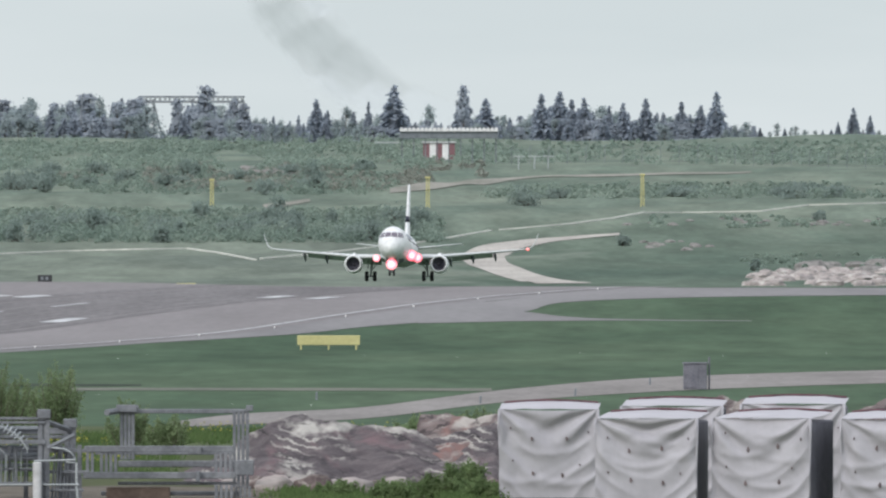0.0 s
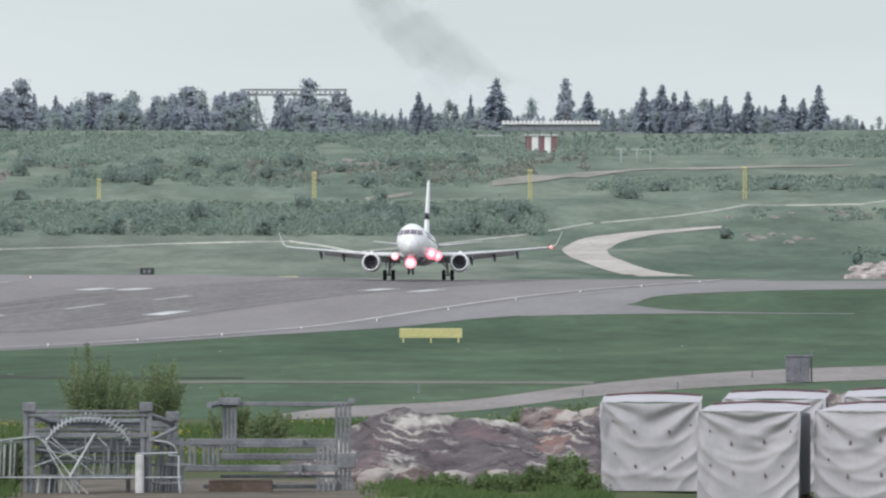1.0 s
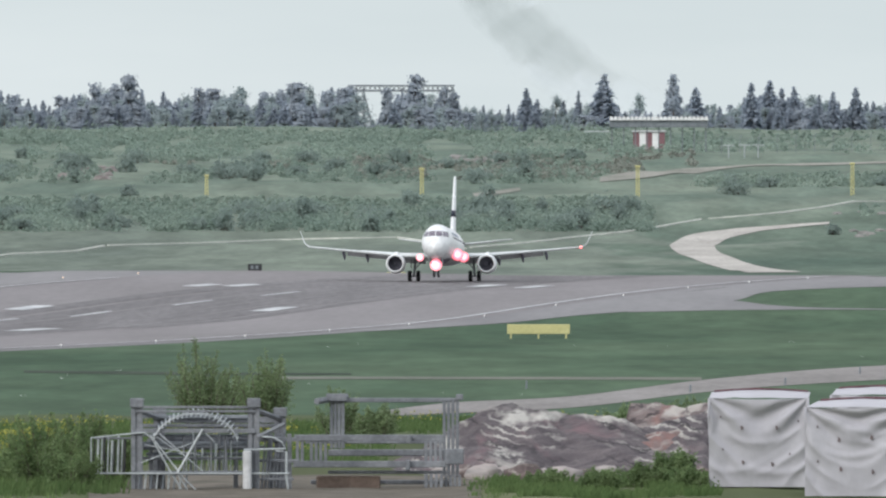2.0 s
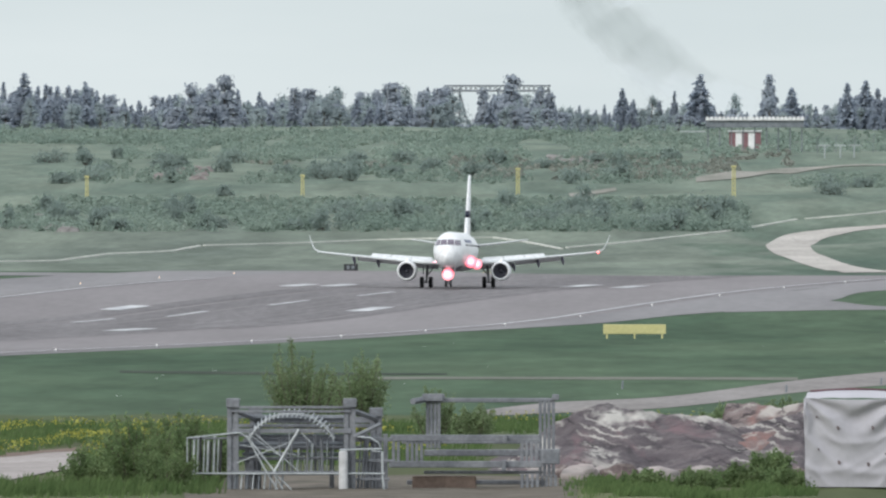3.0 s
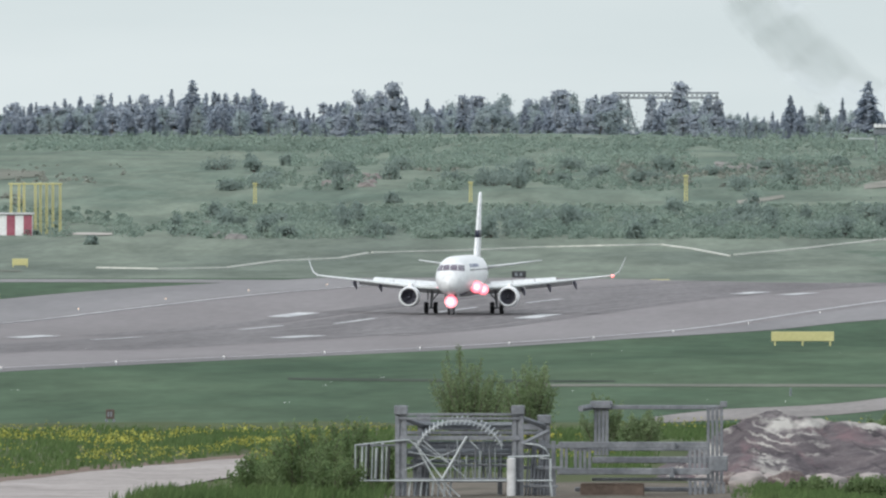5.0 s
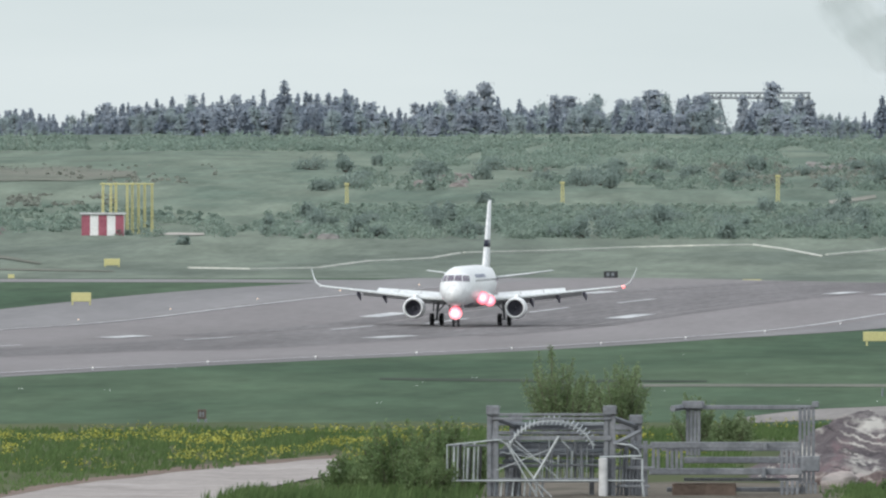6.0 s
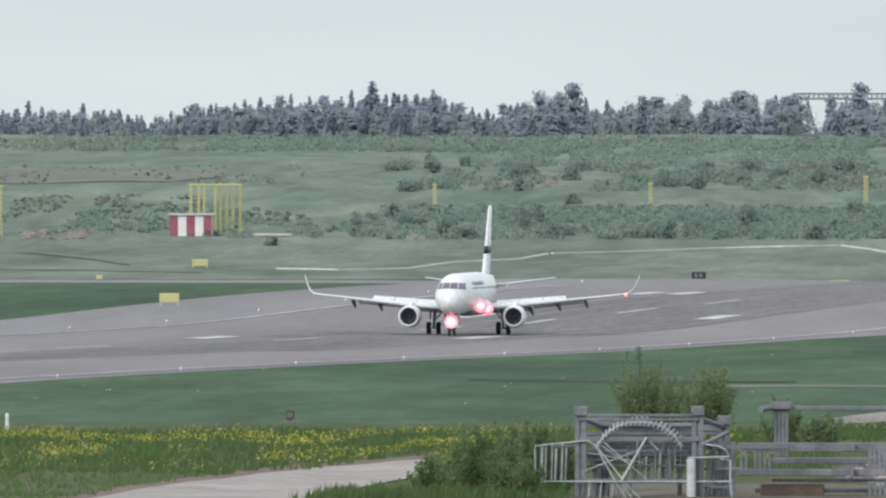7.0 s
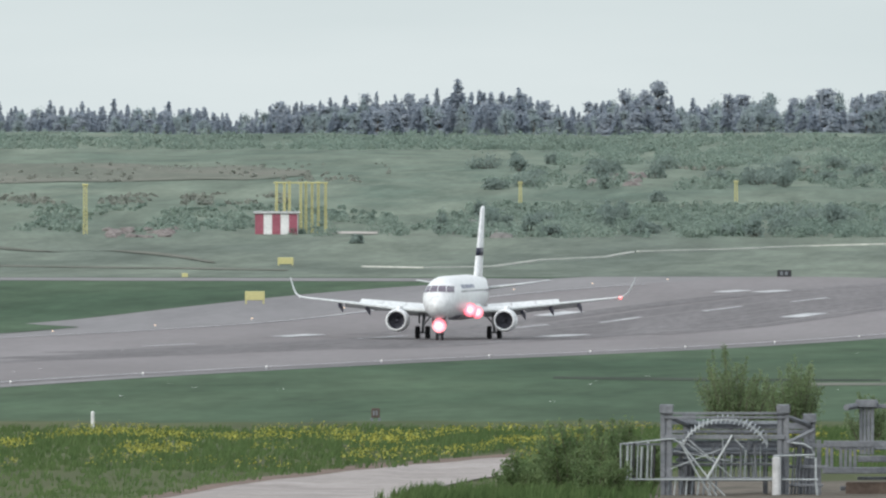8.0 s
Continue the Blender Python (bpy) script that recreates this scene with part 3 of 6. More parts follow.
def build_airliner():
    plane = thing("airliner", pose(0, 2250, 3), "white twin-engined jet airliner landing with its lights on", "airliner")
    body = part("fuselage", Buf().loft([hoop(*s) for s in FUSE]), SKIN, plane, "glossy white fuselage", smooth=True)
    # Lower shell, coloured as the shaded underside.
    belly = Buf().loft([[(x * 1.04, y, min(z, 2.62) - 0.05) for x, y, z in hoop(y, zc, rx * 0.93, rz)] for y, zc, rx, rz in
                        ((-14.6, 3.1, 1.15, 1.2), (-13, 3.28, 1.38, 1.54), (-10, 3.35, 1.42, 1.66), (0, 3.35, 1.45, 1.70), (8, 3.4, 1.38, 1.62), (12, 3.75, 1.1, 1.15), (15, 4.1, 0.7, 0.7))])
    part("belly", belly, BELLY, plane, "underside with blue-grey shading put into its colour", smooth=True)
    part("wing_fairing", Buf().loft([hoop(y, 2.35, rx, rz, 24) for y, rx, rz in ((-6.5, 0.6, 0.25), (-5, 1.5, 0.62), (-2, 1.85, 0.82), (2.5, 1.8, 0.8), (4.5, 1.3, 0.5), (5.6, 0.5, 0.2))]), SKIN, plane, smooth=True)
    # windscreen: four panes that follow the nose
    def nose_y(x, z):
        for (ya, ca, xa, za), (yb, cb, xb, zb) in zip(FUSE, FUSE[1:]):
            for k in range(24):
                t = k / 24
                c, rx, rz = ca + (cb - ca) * t, xa + (xb - xa) * t, za + (zb - za) * t
                if (x / rx) ** 2 + ((z - c) / rz) ** 2 <= 1:
                    return ya + (yb - ya) * t
        return -12.0
    for x0, x1 in ((-1.17, -0.68), (-0.62, -0.03), (0.03, 0.62), (0.68, 1.17)):
        pts = []
        for j in range(6):
            for i in range(8):
                s = j / 5
                x = (x0 + (x1 - x0) * i / 7) * (1.06 - 0.1 * s)
                z = 3.98 + 0.5 * s - 0.07 * (x / 1.2) ** 2
                pts.append((x * 1.01, nose_y(x, z) - 0.05, z))
        part("windscreen_pane", Buf().add(pts, [(8 * j + i, 8 * j + i + 1, 8 * j + i + 9, 8 * j + i + 8) for j in range(5) for i in range(7)]), COCKPIT, plane, "dark cockpit glass", smooth=True)
    # cabin windows and the unreadable title as bars
    for side in (-1, 1):
        for i in range(22):
            y = -10.6 + i * 0.98
            part("cabin_window", Buf().box(side * 1.45 - 0.02, side * 1.45 + 0.02, y - 0.11, y + 0.11, 3.82, 4.04, c=0.008), COCKPIT, plane)
        for i, w in enumerate((0.9, 0.5, 0.8, 0.8, 0.8, 0.5, 0.8)):
            y = -9.6 + i * 1.35
            part("title_bar", Buf().box(-0.02, 0.02, y, y + w, -0.17, 0.17, pose(side * 1.325, 0, 4.36, 0, -32 * side, 0), 0.01), TITLE, plane)
    for sign in (-1, 1):
        st = [(1.2, -5.4, 2.2, 6.2, 0.13, 0), (4.4, -3.55, 2.42, 4.4, 0.115, 0), (8.5, -1.3, 2.85, 2.9, 0.105, 0), (12.6, 0.9, 3.3, 1.75, 0.10, 0.05),
              (13.35, 1.35, 3.42, 1.5, 0.095, 0.35), (13.75, 1.75, 3.68, 1.25, 0.09, 0.9), (14.0, 2.2, 4.15, 0.95, 0.085, 1.25), (14.3, 2.85, 5.0, 0.5, 0.08, 1.3)]
        wing = part("wing", Buf().loft(wing_rings(sign, st)), WINGGREY, plane, "pale grey swept wing with upturned tip", smooth=True)
        # flaps lowered behind the wing
        for x0, x1, ya, yb, za, zb, ch in ((1.9, 5.2, 0.6, 0.75, 2.24, 2.44, 1.4), (5.4, 9.6, 0.85, 1.4, 2.5, 2.92, 1.0)):
            rings = []
            for t in (0, 0.5, 1):
                x, y, z = x0 + (x1 - x0) * t, ya + (yb - ya) * t, za + (zb - za) * t
                r = [(sign * x, y + dy * 0.93 + dz * 0.36, z - dy * 0.36 + dz * 0.93) for dy, dz in aerofoil(ch, 0.14, 6)]
                rings.append(r if sign > 0 else r[::-1])
            part("flap", Buf().loft(rings), WINGGREY, wing, "lowered flap")
        panel = Buf()
        for x0, x1 in ((0.0, 1.95), (2.0, 3.95), (4.0, 5.9)):
            panel.box(*sorted((sign * x0, sign * x1)), 0.0, 0.72, 0.0, 0.05, c=0.01)
        spoilers.append((sign, part("spoiler", panel, WINGGREY, wing, "spoiler panels that rise after touchdown", at=spoiler_pose(sign, 0))))
        for x, y, z in ((5.3, 0.3, 2.15), (7.6, 0.6, 2.5), (9.9, 0.9, 2.75)):
            pod = part("flap_track_fairing", Buf().loft([hoop(y + dy, z - dz, r, r * 1.4, 10) for dy, dz, r in ((-1.2, -0.1, 0.03), (-0.5, 0, 0.15), (0.5, 0.12, 0.17), (1.2, 0.36, 0.12), (1.8, 0.6, 0.03))]),
                       BELLY, wing, "dark canoe-shaped fairing", smooth=True)
            pod.location.x = sign * x
        # engine: lip, cowl, fan, spinner, pylon
        cx, cz = 4.45, 1.55
        ring = lambda y, r, n=28: [(sign * cx + 0.94 * r * math.cos(a), y, cz + 0.94 * r * math.sin(a)) for a in (2 * math.pi * i / n for i in range(n))]
        eng = part("engine", Buf().loft([ring(y, r) for y, r in ((-6.35, 0.93), (-5.8, 1.0), (-4.8, 1.02), (-3.8, 0.93), (-2.9, 0.72), (-2.9, 0.66))], cap=False), SKIN, plane, "white engine cowling", smooth=True)
        part("intake_lip", Buf().loft([ring(y, r) for y, r in ((-6.3, 0.95), (-6.5, 0.91), (-6.57, 0.84), (-6.5, 0.77), (-6.2, 0.745))], cap=False), SKIN, eng, "bright intake lip", smooth=True)
        part("intake_duct", Buf().loft([ring(y, r) for y, r in ((-6.21, 0.748), (-5.6, 0.74), (-5.35, 0.74))], cap=False), FAN, eng, smooth=True)
        fan = Buf().loft([ring(-5.4, 0.74), ring(-5.38, 0.2)], cap=False)
        for i in range(18):
            a = 2 * math.pi * i / 18
            c, s = math.cos(a), math.sin(a)
            c2, s2 = math.cos(a + 0.22), math.sin(a + 0.22)
            fan.add([(sign * cx + 0.2 * c, -5.5, cz + 0.2 * s), (sign * cx + 0.68 * c, -5.52, cz + 0.68 * s), (sign * cx + 0.68 * c2, -5.42, cz + 0.68 * s2), (sign * cx + 0.2 * c2, -5.42, cz + 0.2 * s2)], [(0, 1, 2, 3)])
        part("fan", fan, FAN, eng)
        part("spinner", Buf().loft([ring(y, r, 14) for y, r in ((-5.95, 0.02), (-5.8, 0.1), (-5.55, 0.19), (-5.4, 0.21))]), FAN, eng, smooth=True)
        part("exhaust_cone", Buf().loft([ring(y, r, 20) for y, r in ((-3.0, 0.66), (-2.2, 0.45), (-1.6, 0.3), (-1.0, 0.05))]), FAN, eng, smooth=True)
        part("pylon", Buf().loft([[(sign * cx + w, y, z) for w, y, z in ((-0.14, y0, z0), (0.14, y0, z0), (0.14, y1, z1), (-0.14, y1, z1))] for y0, z0, y1, z1 in ((-5.6, 2.45, -5.5, 2.5), (-4.6, 2.3, -4.4, 2.75), (-2.4, 1.9, -2.2, 2.6), (-0.8, 2.1, -0.6, 2.4))]), SKIN, eng)
        # tailplane
        tp = [(0.3, 14.6, 3.95, 3.3, 0.1, 0), (3.0, 16.4, 4.3, 2.2, 0.09, 0), (5.5, 18.1, 4.65, 1.15, 0.09, 0), (5.62, 18.4, 4.66, 0.7, 0.05, 0)]
        part("tailplane", Buf().loft(wing_rings(sign, tp)), WINGGREY, plane, smooth=True)
        # main gear
        gear = part("main_gear", Buf().tube([(sign * 2.97, 0, 0.5), (sign * 2.9, -0.05, 1.4), (sign * 2.75, -0.1, 2.5)], [0.1, 0.12, 0.15], 12).tube([(sign * 2.45, 0, 0.5), (sign * 3.5, 0, 0.5)], 0.07)
                    .tube([(sign * 2.95, 0.1, 1.1), (sign * 1.9, 0.3, 2.3)], 0.06).box(sign * 3.25 - 0.03, sign * 3.25 + 0.03, -0.5, 0.5, 1.25, 2.4, c=0.02), STRUT, plane, "grey landing gear leg", smooth=False)
        wheel(gear, sign * 2.97 - 0.42, 0, 0.52, 0.36)
        wheel(gear, sign * 2.97 + 0.42, 0, 0.52, 0.36)
        part("navigation_lamp", Buf().loft([hoop(0.95 + dy, 3.36, r, r, 10) for dy, r in ((-0.25, 0.02), (-0.15, 0.1), (0, 0.14), (0.2, 0.1), (0.3, 0.02))]) if sign > 0 else
             Buf().loft([hoop(0.95 + dy, 3.36, r, r, 10) for dy, r in ((-0.1, 0.02), (0, 0.05), (0.1, 0.02))]), NAVRED if sign > 0 else WHITE, wing, "red navigation lamp" if sign > 0 else "clear lamp cover",
             smooth=True).location.x = sign * 13.3
    # fin with dark emblem
    def fin_ring(z, y0, ch, th):
        return [(dz if dz > 0 else dz / 0.6, y0 + dy, z) for dy, dz in aerofoil(ch, th)]
    fin = part("fin", Buf().loft([fin_ring(4.7, 11.0, 7.0, 0.05), fin_ring(5.2, 12.6, 5.5, 0.09), fin_ring(7.6, 14.6, 4.2, 0.085), fin_ring(10.6, 17.0, 2.7, 0.08), fin_ring(10.85, 17.5, 2.0, 0.04)]), SKIN, plane, "tall white tail fin", smooth=True)
    part("emblem", Buf().loft([fin_ring(6.75, 13.86, 4.66, 0.091), fin_ring(7.4, 14.4, 4.36, 0.09)]), NAVY, fin, "dark blue tail emblem", smooth=True)
    # nose gear
    ng = part("nose_gear", Buf().tube([(0, -13.83, 0.35), (0, -13.75, 1.2), (0, -13.5, 1.95)], [0.06, 0.08, 0.1], 10).tube([(-0.25, -13.83, 0.35), (0.25, -13.83, 0.35)], 0.05)
              .tube([(0, -13.8, 0.9), (0, -12.9, 1.8)], 0.05).box(-0.62, -0.56, -14.6, -13.2, 1.35, 1.95, c=0.015).box(0.56, 0.62, -14.6, -13.2, 1.35, 1.95, c=0.015), STRUT, plane, "grey nose gear with doors open")
    wheel(ng, -0.22, -13.83, 0.36, 0.2)
    wheel(ng, 0.22, -13.83, 0.36, 0.2)

    def lamp(parent, x, y, z, r, label, origin=None):
        disc = lambda yy, rr: [(rr * math.cos(a), yy, rr * math.sin(a)) for a in (2 * math.pi * i / 18 for i in range(18))]
        h = part("haloed_landing_lamp", Buf().loft([disc(0.22, r * 0.5), disc(0.05, r * 0.95), disc(0.0, r)], cap=True), STRUT, parent, label, at=pose(x, y, z))
        # Oversized red and pink discs stand for the lamp's halo.
        part("lens", Buf().loft([disc(-0.01, r * 0.97), disc(-0.03, r * 0.9), disc(-0.05, r * 0.72)]), LAMPHALO, h, "glowing red disc drawn for the lamp's halo")
        part("inner_halo_disc", Buf().loft([disc(-0.055, r * 0.71), disc(-0.08, r * 0.6), disc(-0.1, r * 0.4)]), LAMPHALOMID, h, "bright pink disc drawn for the inner halo")
        part("bulb", Buf().loft([disc(-0.105, r * 0.38), disc(-0.13, r * 0.26), disc(-0.15, r * 0.08)]), LAMPCORE, h, "white-hot lamp centre")
        return h
    lamp(plane, 0.0, -14.3, 1.2, 0.6, "lit landing lamp on the nose gear")
    lamp(plane, 1.62, -6.05, 2.42, 0.6, "lit landing lamp in the wing root")
    lamp(plane, 2.2, -5.9, 2.2, 0.52, "lit landing lamp in the wing root")
    # This fixed lamp gets an invented swing where its beam fades.
    swung_lamp = lamp(plane, -2.05, -5.8, 2.15, 0.38, "landing lamp swung aside to imitate its beam fading")
    return plane, swung_lamp


airliner, fading_lamp = build_airliner()


# ---- trees and shrubs ----
def spruce_meshes(seed):
    rng = random.Random(seed)
    H = 10.0
    trunk = Buf().tube([(0, 0, -0.5), (0.03, 0, 5), (0, 0, H - 0.4)], [0.2, 0.12, 0.02], 7)
    crown = Buf()
    width = rng.uniform(2.7, 3.5)
    z = 0.5
    while z < H:
        t = z / H
        r = width * (1 - t) ** 0.85 * rng.uniform(0.72, 1.12) + 0.06
        n = 9 if t < 0.8 else 6
        a0 = rng.uniform(0, 6.3)
        for k in range(n):
            if rng.random() < 0.12:
                continue
            a = a0 + 2 * math.pi * k / n + rng.uniform(-0.2, 0.2)
            rr = r * rng.uniform(0.65, 1.15)
            d = Vector((math.cos(a), math.sin(a), 0))
            sd = Vector((-d.y, d.x, 0))
            droop = -0.4 * rr if t < 0.85 else 0.25 * rr
            base = Vector((0, 0, z))
            tip = base + d * rr + Vector((0, 0, droop))
            mid = base + d * rr * 0.6 + Vector((0, 0, droop * 0.3))
            wd = 0.24 * rr + 0.08
            crown.add([tuple(base), tuple(mid - sd * wd), tuple(tip), tuple(mid + sd * wd), tuple(mid - Vector((0, 0, 0.32 + 0.12 * rr)))], [(0, 1, 2), (0, 2, 3), (0, 4, 2)])
            for _ in range(1):
                crown.leaf(base.lerp(tip, rng.uniform(0.35, 1.0)) + Vector((rng.uniform(-.2, .2), rng.uniform(-.2, .2), rng.uniform(-.25, .05))), rng.uniform(0.18, 0.3), rng, 0, 0.7, (d.x, d.y, 0.7))
        z += rng.uniform(0.24, 0.34) * (1.2 - 0.5 * t)
    crown.tube([(0, 0, H - 0.7), (0, 0, H + 0.15)], [0.09, 0.01], 5)
    return trunk, crown


def pine_meshes(seed):
    rng = random.Random(seed)
    H = 10.0
    trunk = Buf().tube([(0, 0, -0.5), (0.1, 0, 4), (0.0, 0.1, 7), (0, 0, H - 0.8)], [0.22, 0.17, 0.12, 0.04], 7)
    crown = Buf()
    clumps = []
    for i in range(50):
        z = rng.uniform(2.0, 9.6)
        r = 2.3 * ((10.4 - z) / 8.4) ** 0.75 * rng.uniform(0.2, 1.0)
        a = rng.uniform(0, 6.3)
        c = Vector((r * math.cos(a), r * math.sin(a), z))
        clumps.append(c)
        trunk.tube([(0, 0, max(2, z - 0.7)), tuple(c)], [0.06, 0.02], 4)
    clumps.append(Vector((0, 0, 9.5)))
    for c in clumps:
        s = rng.uniform(0.4, 0.8)
        for _ in range(25):
            p = c + Vector((rng.gauss(0, s * 0.62), rng.gauss(0, s * 0.62), rng.gauss(0, s * 0.36)))
            crown.leaf(p, rng.uniform(0.2, 0.38), rng, 0.3, 0.7, (p.x, p.y, 0.8))
    return trunk, crown


def birch_meshes(seed):
    rng = random.Random(seed)
    H = 10.0
    trunk = Buf().tube([(0, 0, -0.5), (0.15, 0, 4), (-0.1, 0.1, 9)], [0.2, 0.13, 0.03], 7)
    crown = Buf()
    for i in range(46):
        t = rng.random()
        z = 1.4 + 8.3 * t
        r = 2.1 * math.sin(math.pi * (0.12 + 0.8 * t)) * rng.uniform(0.2, 1.0)
        a = rng.uniform(0, 6.3)
        c = Vector((r * math.cos(a), r * math.sin(a), z))
        trunk.tube([(0, 0, max(1, z - 1.0)), tuple(c)], [0.05, 0.015], 4)
        s = rng.uniform(0.5, 0.8)
        for _ in range(20):
            p = c + Vector((rng.gauss(0, s * 0.55), rng.gauss(0, s * 0.55), rng.gauss(0, s * 0.6)))
            crown.leaf(p, rng.uniform(0.17, 0.31), rng, 0, 0.7, (p.x, p.y, 0.8))
    return trunk, crown


KINDS = {}


def template(kind, i):
    key = (kind, i)
    if key not in KINDS:
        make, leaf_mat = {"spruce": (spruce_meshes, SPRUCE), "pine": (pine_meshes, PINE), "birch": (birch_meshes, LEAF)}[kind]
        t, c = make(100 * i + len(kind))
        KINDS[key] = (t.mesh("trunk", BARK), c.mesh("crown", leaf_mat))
    return KINDS[key]


TREE_LABEL = {"spruce": "dark pointed spruce at the forest edge", "pine": "broad dark pine rising over the forest", "birch": "rounded leafy birch at the forest edge"}


def tree(kind, i, x, y, top, wide=1.0, group="forest trees"):
    """A tree of the kind on the land at x, y that reaches the height top."""
    z = land(x, y)
    k = max(0.25, (top - z) / 10.0)
    t = thing(kind + "_tree", pose(x, y, z, 0, 0, (x * 37 + y * 11) % 360), TREE_LABEL[kind], "tree", group)
    t.scale = (k * wide, k * wide, k)
    tm, cm = template(kind, i)
    for nm, me in (("trunk", tm), ("crown", cm)):
        ob = new(nm, me)
        ob.parent = t
    return t


DEEP = []


def tree_at(kind, i, u, v_top, y, wide=1.0, deep=False):
    p = sight(u - 784, v_top - 215, y)
    if deep:
        z = land(p.x, p.y)
        k = max(0.25, (p.z - z) / 10.0)
        for me in template(kind, i):
            DEEP.append((me, pose(p.x, p.y, z, 0, 0, (p.x * 37 + p.y * 11) % 360) @ Matrix.Diagonal((k * wide, k * wide, k, 1))))
        return None
    return tree(kind, i, p.x, p.y, p.z, wide)


def join_deep_forest():
    """The uncountable back rows of the forest as one mesh."""
    vs, ls, counts, mats, mi, off, cache = [], [], [], [], [], 0, {}
    for me, m in DEEP:
        if me.name not in cache:
            v, l, c = np.empty(len(me.vertices) * 3, np.float32), np.empty(len(me.loops), np.int32), np.empty(len(me.polygons), np.int32)
            me.vertices.foreach_get("co", v)
            me.loops.foreach_get("vertex_index", l)
            me.polygons.foreach_get("loop_total", c)
            cache[me.name] = (v.reshape(-1, 3), l, c)
        v, l, c = cache[me.name]
        a = np.array(m, dtype=np.float64)
        vs.append(v @ a[:3, :3].T + a[:3, 3])
        ls.append(l + off)
        counts.append(c)
        if me.materials[0] not in mats:
            mats.append(me.materials[0])
        mi.append(np.full(len(c), mats.index(me.materials[0]), np.int32))
        off += len(v)
    vs, ls, counts, mi = np.concatenate(vs), np.concatenate(ls), np.concatenate(counts), np.concatenate(mi)
    out = bpy.data.meshes.new("deep_forest")
    out.vertices.add(len(vs))
    out.vertices.foreach_set("co", vs.astype(np.float32).ravel())
    out.loops.add(len(ls))
    out.loops.foreach_set("vertex_index", ls.astype(np.int32))
    out.polygons.add(len(counts))
    out.polygons.foreach_set("loop_start", np.concatenate(([0], np.cumsum(counts)[:-1])).astype(np.int32))
    out.polygons.foreach_set("material_index", mi)
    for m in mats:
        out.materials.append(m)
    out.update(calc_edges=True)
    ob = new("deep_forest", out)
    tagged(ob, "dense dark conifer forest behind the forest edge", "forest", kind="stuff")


def build_forest():
    rng = random.Random(11)
    named = (("pine", 0, 365, 152, 4250, 1.1), ("pine", 1, 315, 173, 4240, 0.9), ("pine", 2, 150, 164, 4300, 1.3), ("pine", 3, 125, 180, 4320, 1.0), ("birch", 0, 45, 184, 4260, 1.2),
             ("spruce", 0, 90, 194, 4230, 1.0), ("pine", 1, 208, 178, 4240, 1.0), ("pine", 2, 238, 174, 4280, 1.1), ("spruce", 1, 560, 177, 4220, 1.0), ("spruce", 2, 652, 181, 4230, 0.7),
             ("birch", 1, 612, 190, 4240, 1.0), ("spruce", 3, 697, 152, 4220, 1.25), ("birch", 2, 760, 188, 4350, 0.8), ("pine", 4, 820, 150, 4200, 0.72), ("spruce", 4, 820, 152, 4210, 0.9),
             ("spruce", 5, 860, 174, 4220, 1.15), ("spruce", 0, 958, 167, 4200, 0.9), ("spruce", 1, 990, 164, 4230, 1.1), ("spruce", 2, 1012, 176, 4220, 1.0), ("spruce", 3, 1034, 174, 4210, 1.0),
             ("spruce", 4, 1078, 188, 4230, 0.85), ("spruce", 5, 1103, 182, 4220, 0.9), ("spruce", 0, 1143, 175, 4210, 0.95), ("spruce", 1, 1174, 200, 4240, 0.9), ("spruce", 2, 1206, 180, 4230, 1.0),
             ("spruce", 3, 1240, 187, 4215, 1.1), ("spruce", 4, 1268, 163, 4205, 1.0), ("birch", 3, 1320, 218, 4250, 1.3), ("birch", 0, 1300, 222, 4250, 1.1), ("spruce", 5, 1510, 191, 4230, 0.95),
             ("spruce", 0, 1540, 205, 4220, 0.9), ("birch", 1, 1400, 238, 4160, 1.0), ("pine", 0, -145, 152, 4230, 1.0), ("pine", 1, -203, 164, 4250, 0.9), ("pine", 3, -168, 170, 4260, 1.1),
             ("spruce", 3, -499, 150, 4230, 1.2), ("spruce", 1, -390, 166, 4240, 0.9), ("spruce", 2, -440, 172, 4250, 1.0), ("pine", 4, -20, 174, 4230, 1.0), ("pine", 0, 10, 176, 4260, 1.1),
             ("pine", 2, 430, 182, 4260, 0.9), ("pine", 3, 415, 176, 4290, 0.8), ("spruce", 5, 974, 188, 4240, 1.1), ("spruce", 2, 1003, 190, 4250, 1.2), ("spruce", 4, 1024, 192, 4260, 1.1), ("spruce", 1, 1048, 200, 4250, 1.2), ("spruce", 0, 945, 205, 4260, 1.1),
             ("spruce", 3, 1160, 205, 4260, 1.1), ("spruce", 1, 1222, 204, 4260, 1.1), ("spruce", 5, 1255, 200, 4260, 1.0), ("birch", 2, 1190, 212, 4270, 1.2), ("spruce", 2, 580, 196, 4240, 1.0), ("spruce", 0, 625, 198, 4250, 1.0))
    for kind, i, u, v, y, wide in named:
        tree_at(kind, i, u, v, y + 170 if u < 1340 else y, wide * (1.3 if kind == "spruce" else 1.0))
    # the forest wall, thicker to the west, thinning out to the east; a clearing by the gantry
    edge_u = (-1500, -1072, -972, -900, -872, -845, -762, -677, -580, -502, -440, -392, -350, -290, -213, -143, -95, -48, 0, 60, 72, 90, 115, 180, 192, 206, 256, 262, 304, 312, 380, 396, 420, 445, 500, 560,
              600, 690, 730, 800, 900, 940, 1050, 1130, 1250, 1300, 1345)
    edge_v = (199, 199, 201, 204, 222, 202, 190, 183, 180, 176, 179, 181, 190, 204, 184, 178, 198, 189, 184, 190, 226, 200, 180, 180, 214, 184, 184, 236, 236, 186, 188, 202, 186, 204, 212, 206,
              212, 212, 216, 213, 213, 206, 198, 206, 205, 221, 226)
    u = -1500.0
